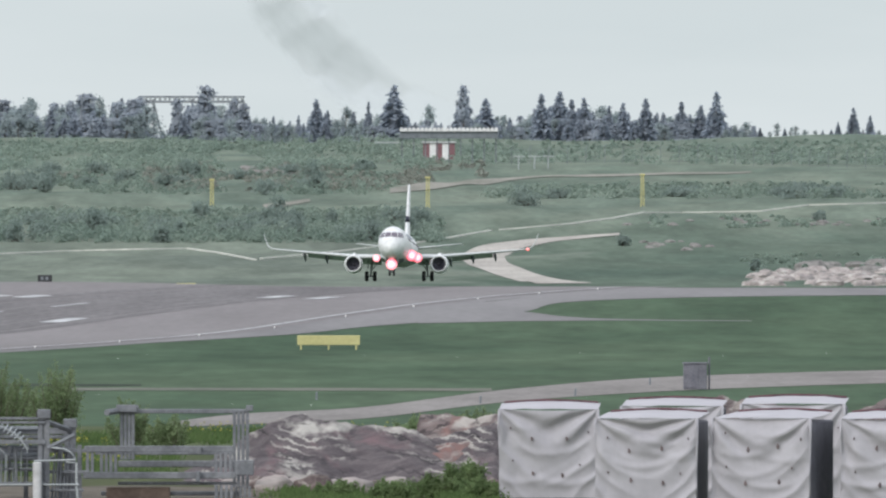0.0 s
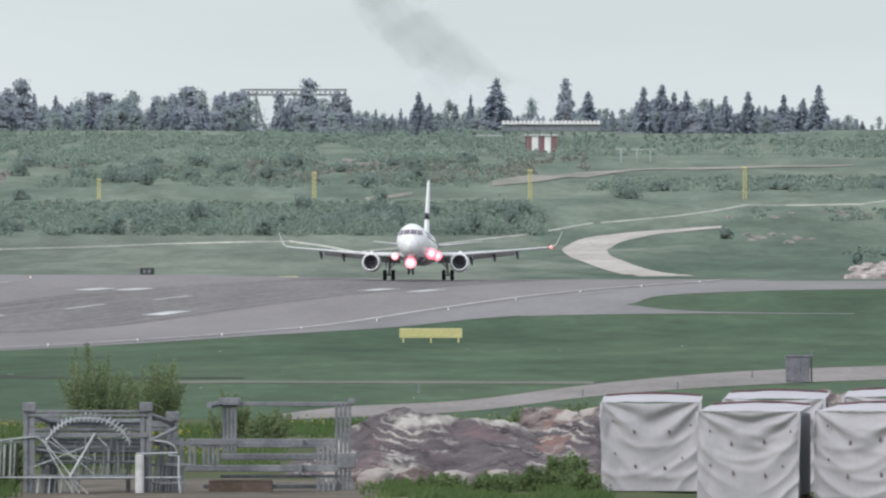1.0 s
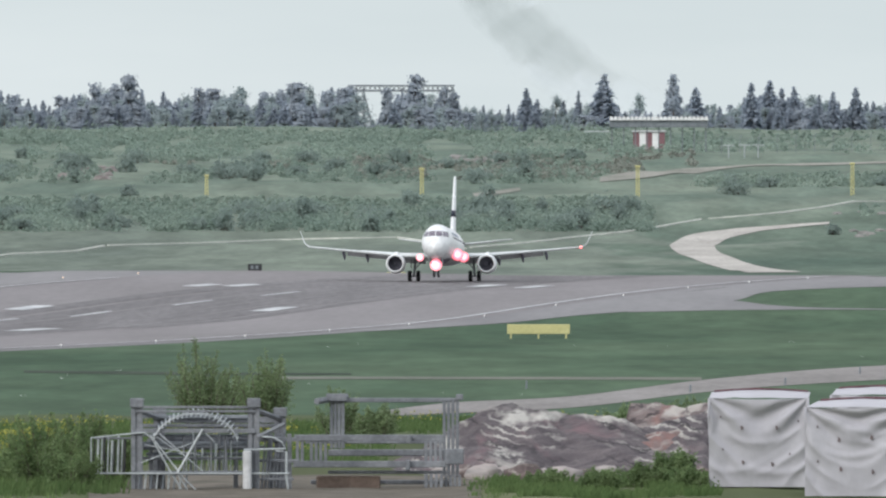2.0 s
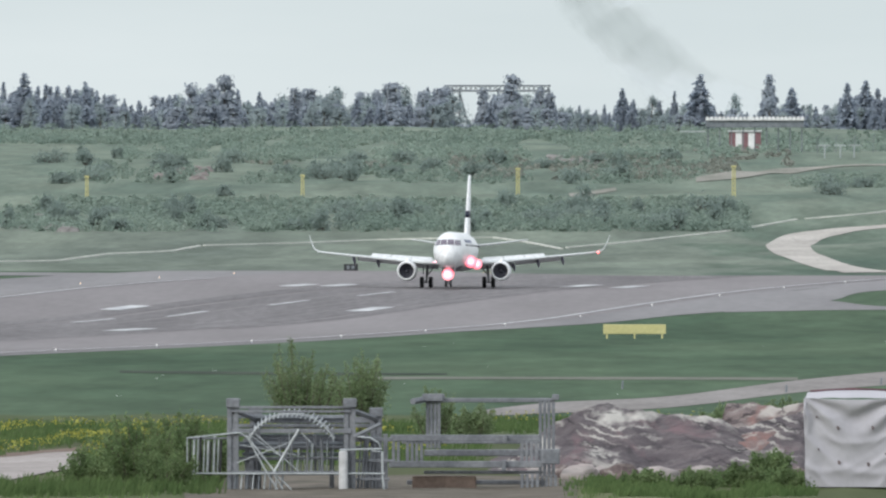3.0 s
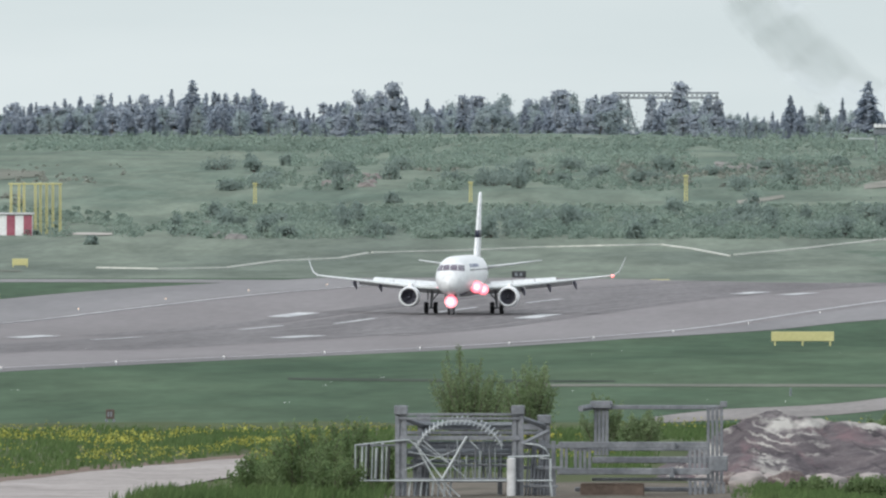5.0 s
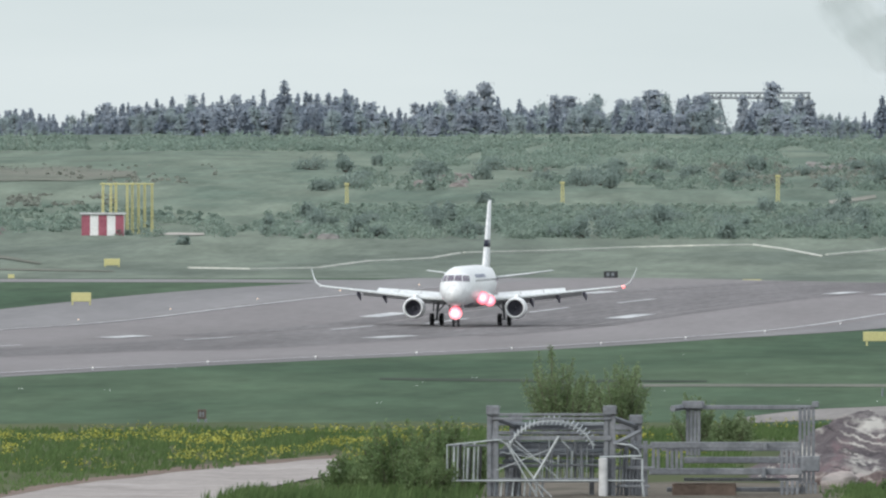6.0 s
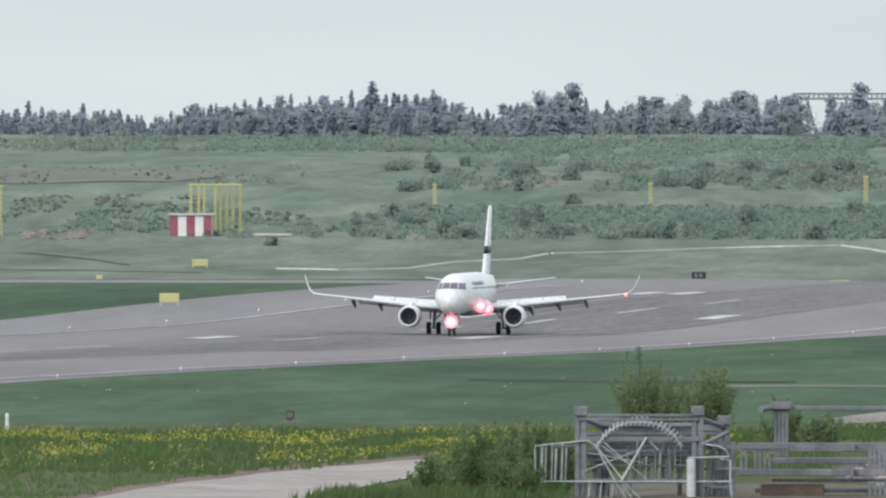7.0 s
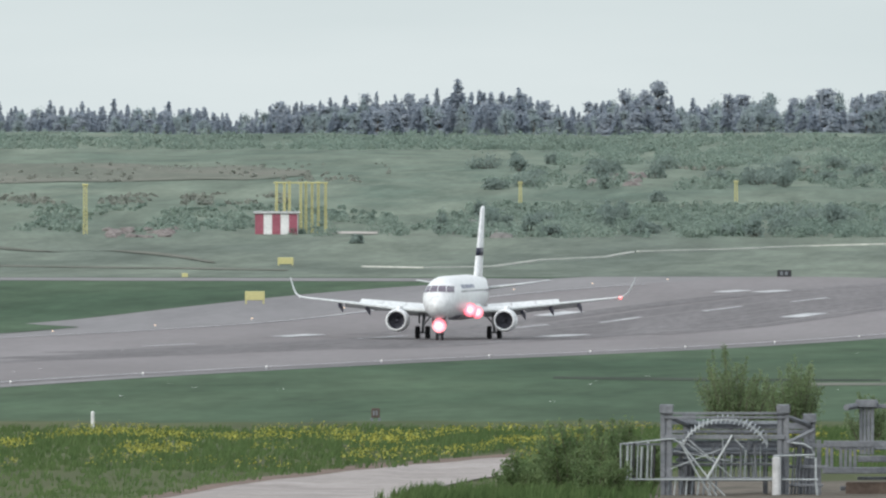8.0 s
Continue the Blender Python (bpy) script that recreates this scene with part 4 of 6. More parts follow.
    while u < 1345:
        dense = u < 500
        for row in range(4 if dense else 3):
            y = 4380 + 55 * row + rng.uniform(-20, 20)
            back = row == (3 if dense else 2)
            v = float(np.interp(u, edge_u, edge_v)) + ((24, 15, 7, 1) if dense else (14, 8, 1))[row] + rng.gauss(0, 3.5)
            if back:
                v += rng.uniform(-10, 6)
            v = min(v, 240)
            kind = rng.choices(("spruce", "pine", "birch"), (6, 0.5, 0.4) if row > 1 and u < -60 else (4, 1.2, 1.6) if u < -100 else (3, 1.6, 3))[0]
            tree_at(kind, rng.randrange(6 if kind == "spruce" else 5 if kind == "pine" else 4), u + rng.uniform(-7, 7), v, y, rng.uniform(1.4, 2.0) if row < 2 else rng.uniform(0.8, 1.15) if back else rng.uniform(1.05, 1.5), row > 1 or (row == 1 and u % 28 < 14))
        u += 13 if dense else 15
    u = 1345.0
    while u < 1750:
        tree_at(rng.choice(("spruce", "birch", "birch")), rng.randrange(4), u, rng.uniform(230, 252), rng.uniform(4080, 4200), rng.uniform(1.2, 1.9))
        u += rng.uniform(11, 20)

    join_deep_forest()


def bush(buf, rng, x, y, z, r, h, n, leaf):
    for _ in range(n):
        a, q = rng.uniform(0, 6.3), math.sqrt(rng.random())
        t = rng.random()
        rr = r * q * (1.0 - 0.55 * t * t)
        buf.leaf((x + rr * math.cos(a), y + rr * math.sin(a), z + h * t), leaf * rng.uniform(0.6, 1.3), rng, 0, 0.75, (rr * math.cos(a), rr * math.sin(a), 0.5 * r + 0.3 * r * t))


def on_track(u, v):
    """Where the hillside tracks leave the scrub open."""
    if 455 < u < 560:
        return 0 < v - float(np.interp(u, (455, 560), (357, 346))) < 22
    return u > 680 and -4 < v - float(np.interp(u, (690, 800, 900, 1100, 1330), (335, 324, 316, 309, 304))) < 20


def build_scrub():
    rng = random.Random(5)
    # bands of young thicket: u from, to, v from, to, count, size
    bands = (("hillside_thicket", -1500, 760, 251, 259, 420, 1.75, -0.3), ("hillside_thicket", -1500, 700, 254, 274, 1500, 1.15, -0.45), ("hillside_thicket", 700, 1750, 250, 292, 900, 1.0, -0.3), ("hillside_thicket", -330, 760, 264, 302, 1100, 1.4, -0.3), ("hillside_thicket", -800, -330, 255, 275, 300, 1.2, -0.2),
             ("hillside_thicket", -450, 700, 298, 345, 1000, 1.1, -0.08), ("hillside_thicket", -480, 780, 372, 430, 2500, 1.25, -0.4), ("dry_brush", 250, 860, 284, 338, 900, 0.8, -0.15), ("dry_brush", -1500, -620, 298, 332, 260, 0.5, -0.1), ("dry_brush", -200, 200, 304, 322, 160, 0.7, 0.0), ("dry_brush", -1500, -800, 352, 372, 300, 0.6, -0.1), ("hillside_thicket", -1500, -700, 372, 420, 700, 0.9, -0.1), ("hillside_thicket", 860, 1750, 326, 352, 600, 1.1, -0.25),
             ("hillside_thicket", 1150, 1750, 384, 404, 190, 0.9, 0.0), ("hillside_thicket", -800, -480, 385, 428, 260, 1.2, -0.1), ("hillside_thicket", 1310, 1750, 452, 476, 150, 0.9, -0.1))
    for name, u0, u1, v0, v1, count, size, thin in bands:
        b = Buf()
        for _ in range(count):
            u, v = rng.uniform(u0, u1), rng.uniform(v0, v1)
            if noise.noise((u / 90, v / 25, 2.2)) < thin or on_track(u, v):
                continue
            p = P(u, v, 2480)
            s = size * rng.uniform(0.45, 1.25) * (0.45 + 0.65 * (v - v0) / (v1 - v0))
            bush(b, rng, p.x, p.y, p.z - 0.1, s * 1.1, s * rng.uniform(0.8, 1.4), 32, 0.24)
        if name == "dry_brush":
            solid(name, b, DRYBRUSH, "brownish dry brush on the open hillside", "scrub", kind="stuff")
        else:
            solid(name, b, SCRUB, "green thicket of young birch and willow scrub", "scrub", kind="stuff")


def lone_bush(u, v, r, h, m_, seed):
    rng = random.Random(seed)
    p = P(u, v, 2480)
    s = thing("bush", pose(p.x, p.y, p.z), "rounded dark bush standing alone in the grass", "bush", "lone bushes")
    crown, wood = Buf(), Buf()
    for i in range(15):
        a, q = rng.uniform(0, 6.3), r * 0.75 * math.sqrt(rng.random())
        c = Vector((q * math.cos(a), q * math.sin(a), h * rng.uniform(0.05, 0.75) * (1 - 0.5 * (q / r) ** 2)))
        wood.tube([(0, 0, -0.1), tuple(c)], [0.06, 0.02], 5)
        for _ in range(40):
            p = c + Vector((rng.gauss(0, r * 0.26), rng.gauss(0, r * 0.26), rng.gauss(0, h * 0.15)))
            crown.leaf(p, rng.uniform(0.13, 0.24), rng, 0, 0.75, (p.x, p.y, 0.6 * r))
    part("branchwork", wood, BARK, s)
    part("crown", crown, m_, s)


build_forest()
build_scrub()
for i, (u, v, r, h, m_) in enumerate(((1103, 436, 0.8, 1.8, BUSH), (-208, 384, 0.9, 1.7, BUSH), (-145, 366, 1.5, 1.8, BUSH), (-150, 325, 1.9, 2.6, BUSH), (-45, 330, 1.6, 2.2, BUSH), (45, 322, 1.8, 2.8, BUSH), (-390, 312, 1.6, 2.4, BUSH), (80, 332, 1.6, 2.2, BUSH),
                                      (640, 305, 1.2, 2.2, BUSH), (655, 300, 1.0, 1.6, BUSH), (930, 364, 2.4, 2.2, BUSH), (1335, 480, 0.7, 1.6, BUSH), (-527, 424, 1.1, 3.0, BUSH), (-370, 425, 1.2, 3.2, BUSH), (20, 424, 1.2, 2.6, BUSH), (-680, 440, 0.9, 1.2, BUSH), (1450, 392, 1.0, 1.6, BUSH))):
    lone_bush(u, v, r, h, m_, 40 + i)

brng = random.Random(77)
for i in range(38):
    far_band = i % 2 == 0
    u, v = (brng.uniform(-460, 640), brng.uniform(304, 346)) if far_band else (brng.uniform(-480, 720), brng.uniform(392, 428))
    k = brng.uniform(0.7, 1.35)
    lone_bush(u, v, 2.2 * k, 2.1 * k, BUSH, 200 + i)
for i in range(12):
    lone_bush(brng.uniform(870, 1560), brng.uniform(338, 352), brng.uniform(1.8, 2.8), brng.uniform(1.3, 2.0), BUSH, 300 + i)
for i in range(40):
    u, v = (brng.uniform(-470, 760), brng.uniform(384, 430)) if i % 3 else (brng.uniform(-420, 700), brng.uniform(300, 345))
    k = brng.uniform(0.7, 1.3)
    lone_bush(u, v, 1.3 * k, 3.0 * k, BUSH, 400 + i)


# ---- airfield equipment ----
def base_at(u, v, near=1250.0, far=4200.0):
    p = P(u, v, near, far)
    return p, F / p.y


def build_gantry():
    """The lattice switchyard gantry behind the forest edge."""
    y = 4680.0
    g = thing("power_gantry", pose(0, 0, 0), "tall grey steel lattice gantry among the trees", "gantry")

    def lattice(p, q, w, n, r=0.16, right=(0, 1, 0)):
        p, q = Vector(p), Vector(q)
        ax = (q - p).normalized()
        s1 = Vector(right)
        s2 = ax.cross(s1).normalized()
        b = Buf()
        cor = [(s1 * i + s2 * j) * w / 2 for i, j in ((-1, -1), (1, -1), (1, 1), (-1, 1))]
        for c in cor:
            b.tube([tuple(p + c), tuple(q + c)], r, 4)
        for k in range(n):
            a, e = p.lerp(q, k / n), p.lerp(q, (k + 1) / n)
            for i in range(4):
                b.tube([tuple(a + cor[i]), tuple(e + cor[(i + 1) % 4])], r * 0.5, 4)
        return b
    base = lambda u: land((u - 784) * y / F, y)
    top = sight(0, 176 - 215, y).z
    xs = [(u - 784) * y / F for u in (266, 346, 424)]
    part("cross_beam", lattice(((245 - 784) * y / F, y, top), ((433 - 784) * y / F, y, top), 1.1, 22), DARKSTEEL, g)
    for x in xs:
        part("column", lattice((x, y, land(x, y)), (x, y, top), 1.5, 9, right=(1, 0, 0)), DARKSTEEL, g)
    part("brace", Buf().tube([(xs[0] + 0.8, y, top - 1), (xs[0] + 3.6, y + 2, land(xs[0], y))], 0.14, 4).tube([(xs[0] + 0.8, y, top - 4), (xs[0] + 5.5, y + 3, land(xs[0], y))], 0.12, 4), DARKSTEEL, g)
    p = sight(140 - 784, 172 - 215, 4380)
    solid("distant_mast", Buf().tube([(p.x, p.y, land(p.x, p.y)), (p.x + 0.6, p.y, p.z)], [0.25, 0.1], 6), DARKSTEEL, "thin grey mast over the forest", "mast")


def build_localizer():
    y = 3620.0
    k = y / F
    x0, x1 = (707 - 784) * k, (882 - 784) * k
    zt = EYE - (226 - 215) * k
    g = thing("antenna_array", pose(0, 0, 0), "row of white antennas on a long grey frame", "antenna")
    part("frame", Buf().box(x0, x1, y, y + 1.6, zt - 1.75, zt - 0.55, c=0.05), DARKSTEEL, g, "long grey screen")
    n = 24
    w = (x1 - x0) / n
    for i in range(n):
        cx = x0 + w * (i + 0.5)
        ring = [[(cx + 0.42 * w * math.cos(a) * 1.1, yy, zt - 0.62 + 0.64 * math.sin(a) ** 0.6) for a in (math.pi * j / 7 for j in range(8))] for yy in (y - 0.5, y + 1.4)]
        part("antenna", Buf().loft(ring), WHITE, g, "white curved antenna cover")
    for i in range(9):
        x = x0 + 0.4 + (x1 - x0 - 0.8) * i / 8
        part("post", Buf().tube([(x, y + 0.7, land(x, y) - 0.2), (x, y + 0.7, zt - 1.7)], 0.09, 6), DARKSTEEL, g)
    part("side_boom", Buf().box(x0 - 4, x0, y + 0.4, y + 0.8, zt - 2.5, zt - 2.3), STEEL, g)


def striped_hut(u0, u1, v0, v1, y, first_red, label, red=RED):
    y = P((u0 + u1) / 2, v1, y).y
    k = y / F
    x0, x1 = (u0 - 784) * k, (u1 - 784) * k
    zt, zb = EYE - (v0 - 215) * k, min(EYE - (v1 - 215) * k, land((x0 + x1) / 2, y) + 0.02)
    h = thing("equipment_hut", pose(x0, y, zb), label, "hut")
    w, ht = x1 - x0, zt - zb
    part("wall", Buf().box(0, w, 0, 2.6, -0.3, ht - 0.25, c=0.03), WHITE, h, "white walls")
    n = 5
    for i in range(n):
        if (i % 2 == 0) == first_red:
            part("red_stripe", Buf().box(w * i / n, w * (i + 1) / n, -0.03, 0.0, -0.2, ht - 0.3), red, h, "red painted stripe")
    part("roof", Buf().box(-0.25, w + 0.25, -0.3, 2.9, ht - 0.25, ht + 0.02, c=0.05), ROOF, h, "pale overhanging roof")
    return h


def yellow_mast(u, v0, v1, w):
    p, s = base_at(u, v1, 2600)
    top = EYE - (v0 - 215) * p.y / F
    m = thing("light_mast", pose(p.x, p.y, p.z), "slim yellow approach light mast", "mast", "yellow masts")
    h = top - p.z
    for dx in (-w / 2, w / 2):
        part("upright", Buf().tube([(dx, 0, -0.2), (dx * 0.8, 0, h)], 0.06, 6), YELLOW, m)
    rungs = Buf()
    n = max(4, int(h / 0.55))
    for i in range(n):
        z0, z1 = h * i / n, h * (i + 1) / n
        rungs.tube([(-w / 2, 0, z0), (w / 2, 0, z1)], 0.05, 4)
        rungs.tube([(-w / 2, 0, z1), (w / 2, 0, z1)], 0.05, 4)
    part("lattice", rungs, YELLOW, m)
    part("lamp_head", Buf().box(-w * 0.8, w * 0.8, -0.15, 0.15, h, h + 0.25, c=0.04), YELLOW, m)
    return m


def build_masts():
    for u, v0, v1, w in ((-1159, 338, 424, 0.5), (-388, 334, 372, 0.4), (-6, 332, 366, 0.4), (375, 320, 364, 0.45), (757, 316, 368, 0.45), (1137, 311, 366, 0.45)):
        yellow_mast(u, v0, v1, w)
    bar = P(-777, 422, 2480)
    kx = bar.y / F
    top = EYE - (334 - 215) * kx
    solid("mast_crossbar", Buf().box((-825 - 784) * kx, (-729 - 784) * kx, bar.y - 0.1, bar.y + 0.1, top, top + 0.18, c=0.03), YELLOW, "pale yellow bar across the mast tops", "bar")
    g_u = (-820, -806, -797, -777, -768, -757, -746, -733)
    for i, u in enumerate(g_u):
        yellow_mast(u, 334 + (i % 2), 422, 0.26)


def yellow_sign(u0, u1, v0, v1, vb, near=1250.0, panel=YELLOW, label="long yellow airfield sign panel on short legs", far=4200.0):
    p, s = base_at((u0 + u1) / 2, vb, near, far)
    w, zt, zb = (u1 - u0) / s, EYE - (v0 - 215) / s - p.z, EYE - (v1 - 215) / s - p.z
    g = thing("guidance_sign", pose(p.x, p.y, p.z), label, "sign", "airfield signs")
    part("panel", Buf().box(-w / 2, w / 2, -0.08, 0.08, zb, zt, c=0.03), panel, g)
    n = 3 if w > 2 else 2
    for i in range(n):
        x = -w * 0.44 + w * 0.88 * i / (n - 1)
        part("leg", Buf().box(x - 0.07, x + 0.07, -0.05, 0.05, -0.15, zb, c=0.01), panel if panel == YELLOW else DARKSTEEL, g)
    if panel != YELLOW:
        for i in range(2):
            part("number_bar", Buf().box(-w * 0.3 + i * w * 0.34, -w * 0.3 + i * w * 0.34 + w * 0.2, -0.1, -0.085, zb + (zt - zb) * 0.25, zt - (zt - zb) * 0.25), DARKSTEEL, g)
    return g


def build_signs():
    yellow_sign(526, 637, 594, 611, 619)
    yellow_sign(-876, -841, 525, 541, 548, far=2290)
    yellow_sign(-818, -790, 465, 477, 480, 2450)
    yellow_sign(-988, -977, 493, 508, 512, 2450)
    yellow_sign(312, 346, 501.5, 507, 509, 2450)
    yellow_sign(67, 92, 487, 499, 501, 2450, BLACK, "small black distance marker sign in the grass")
    yellow_sign(-652, -637, 732, 749, 760, 1260, BROWN, "small brown marker panel on a stake")
    px, py = (-1146 - 784) * 450.0 / F, 450.0
    p, s = Vector((px, py, land(px, py))), F / 450.0
    solid("marker_post", Buf().tube([(0, 0, -0.1), (0, 0, 0.38), (0, 0, 0.4)], [0.035, 0.035, 0.02], 10), WHITE, "short white marker post in the meadow", "post", at=Matrix.Translation(p))
    p, s = base_at(1233, 690, 1260)
    c = thing("cabinet", pose(p.x, p.y, p.z), "dark grey utility cabinet beside the dirt road", "cabinet")
    part("body", Buf().box(-0.85, 0.65, -0.5, 0.5, 0, 1.65, c=0.05), TARPSIDE, c)
    part("lid", Buf().box(-0.92, 0.72, -0.56, 0.56, 1.65, 1.75, c=0.03), TARPSIDE, c)
    part("door", Buf().box(-0.75, 0.1, -0.53, -0.5, 0.15, 1.5, c=0.01), TARPSIDE, c)
    part("pole", Buf().tube([(0.8, 0, -0.1), (0.8, 0, 2.1)], 0.06, 8), TARPSIDE, c)
    for u, v in ((560, 708), (850, 715), (1018, 702), (1150, 682)):
        p, s = base_at(u, v, 1260)
        solid("road_stake", Buf().tube([(0, 0, -0.1), (0.02, 0, 0.45), (0.02, 0, 0.5)], [0.07, 0.06, 0.03], 7), DARKSTEEL, "short dark stake beside the dirt road", "stake", "road stakes", at=Matrix.Translation(p))
    # runway edge lamps
    for side, y0, m_ in ((31.8, 1334, EDGELAMP), (-32.5, 1695, AMBER)):
        for i in range(18):
            y = y0 + i * 53.3
            if y > 2260:
                break
            x, y, z = run_point(y, side, 0.05)
            l = thing("edge_lamp", pose(x, y, z), "small runway edge lamp on a short stem", "runway lamp", "runway lamps")
            part("stem", Buf().tube([(0, 0, 0), (0, 0, 0.14)], [0.06, 0.04], 8), STRUT, l)
            part("lens", Buf().loft([[(r * math.cos(a), r * math.sin(a), zz) for a in (2 * math.pi * j / 10 for j in range(10))] for zz, r in ((0.14, 0.05), (0.18, 0.06), (0.22, 0.05), (0.24, 0.015))]), m_, l, "glowing lens", smooth=True)


def build_duct():
    """The low pale duct that winds over the grass behind the runway."""
    runs = (((-668, 482), (-560, 484), (-438, 482), (-348, 470), (-238, 465), (-188, 456)), ((-180, 455), (-20, 451), (100, 446), (252, 442), (332, 441), (390, 449), (452, 461)),
            ((462, 459), (560, 450), (652, 440), (740, 430), (800, 421), (868, 409)), ((884, 408), (1000, 398), (1080, 388), (1140, 377), (1240, 377), (1345, 375), (1430, 364), (1568, 360), (1760, 357)))
    for run in runs:
        pts = []
        for (ua, va), (ub, vb) in zip(run, run[1:]):
            for i in range(6):
                t = i / 6
                pts.append(P(ua + (ub - ua) * t, va + (vb - va) * t, 2480))
        pts.append(P(*run[-1], 2480))
        ring = []
        for k, p in enumerate(pts):
            d = pts[min(k + 1, len(pts) - 1)] - pts[max(k - 1, 0)]
            w = Vector((d.y, -d.x, 0)).normalized() * 0.22
            ring.append([(p.x + w.x, p.y + w.y, p.z - 0.2), (p.x + 0.8 * w.x, p.y + 0.8 * w.y, p.z + 0.17), (p.x - 0.8 * w.x, p.y - 0.8 * w.y, p.z + 0.17), (p.x - w.x, p.y - w.y, p.z - 0.2)])
        solid("cable_duct", Buf().loft(ring), BLOCK, "low pale concrete cable duct winding over the grass", "duct", "cable ducts")


def build_fence():
    f = thing("perimeter_fence", pose(0, 0, 0), "thin grey wire fence on leaning-topped posts", "fence")
    y = 3560.0
    pts = []
    for i in range(27):
        x = (905 + 33 * i - 784) * y / F
        z = land(x, y)
        part("post", Buf().tube([(x, y, z - 0.2), (x, y, z + 2.6), (x + 0.3, y, z + 3.0)], 0.045, 5), DARKSTEEL, f)
        pts.append((x, y, z))
    for h in (0.4, 1.1, 1.8, 2.5):
        part("wire", Buf().tube([(a, b, c + h) for a, b, c in pts], 0.012, 4), DARKSTEEL, f)
    for u in (918, 946, 970):
        x = (u - 784) * 3500 / F
        solid("gate_post", Buf().tube([(x, 3500, land(x, 3500) - 0.1), (x, 3500, land(x, 3500) + 2.0)], 0.1, 6).box(x - 0.9, x + 0.9, 3499.9, 3500.1, land(x, 3500) + 1.9, land(x, 3500) + 2.05), STEEL, "pale grey steel gate post", "post", "gate posts")


def boulder(b, rng, c, rx, ry, rz, seed):
    n, m = 12, 7
    rings = []
    for j in range(m):
        ph = math.pi * (j / (m - 1) - 0.5) * 0.98
        ring = []
        for i in range(n):
            a = 2 * math.pi * i / n
            d = Vector((math.cos(a) * math.cos(ph), math.sin(a) * math.cos(ph), math.sin(ph)))
            k = 1 + 0.35 * noise.noise(d * 1.7 + Vector((seed, seed * 0.37, 0))) + 0.12 * noise.noise(d * 5 + Vector((seed, 0, 3)))
            ring.append((c[0] + rx * k * d.x, c[1] + ry * k * d.y, c[2] + rz * k * d.z))
        rings.append(ring)
    b.loft(rings)


def build_far_rocks():
    rng = random.Random(8)
    for u0, u1, v0, v1, count, size, m_, near, label in ((1400, 1700, 470, 490, 26, 1.1, RUBBLE, 2480, "grey weathered rock outcrop in the grass"), (1330, 1700, 484, 507, 50, 1.2, ROCK, 2480, "pale bare rock outcrop in the grass"), (-505, -416, 408, 430, 16, 0.9, RUBBLE, 2600, "grey heap of broken rock"),
                                                         (-1128, -1005, 415, 430, 26, 0.7, REDROCK, 2600, "reddish heap of rubble"), (-265, -160, 312, 338, 30, 0.8, REDROCK, 2600, "reddish broken rock on the hillside"),
                                                         (1120, 1260, 425, 445, 12, 0.5, RUBBLE, 2480, "scattered grey stones"), (1050, 1560, 386, 400, 26, 0.55, RUBBLE, 2480, "row of grey boulders"), (430, 560, 296, 318, 16, 0.9, RUBBLE, 2600, "bare patch of earth and stones")):
        b = Buf()
        for i in range(count):
            p = P(rng.uniform(u0, u1), rng.uniform(v0, v1), near)
            s = size * rng.uniform(0.5, 1.4)
            boulder(b, rng, (p.x, p.y, p.z), s * 1.3, s * 1.2, s * 0.6, i * 1.7 + u0)
        solid("rock_outcrop", b, m_, label, "rock", kind="stuff", smooth=False)


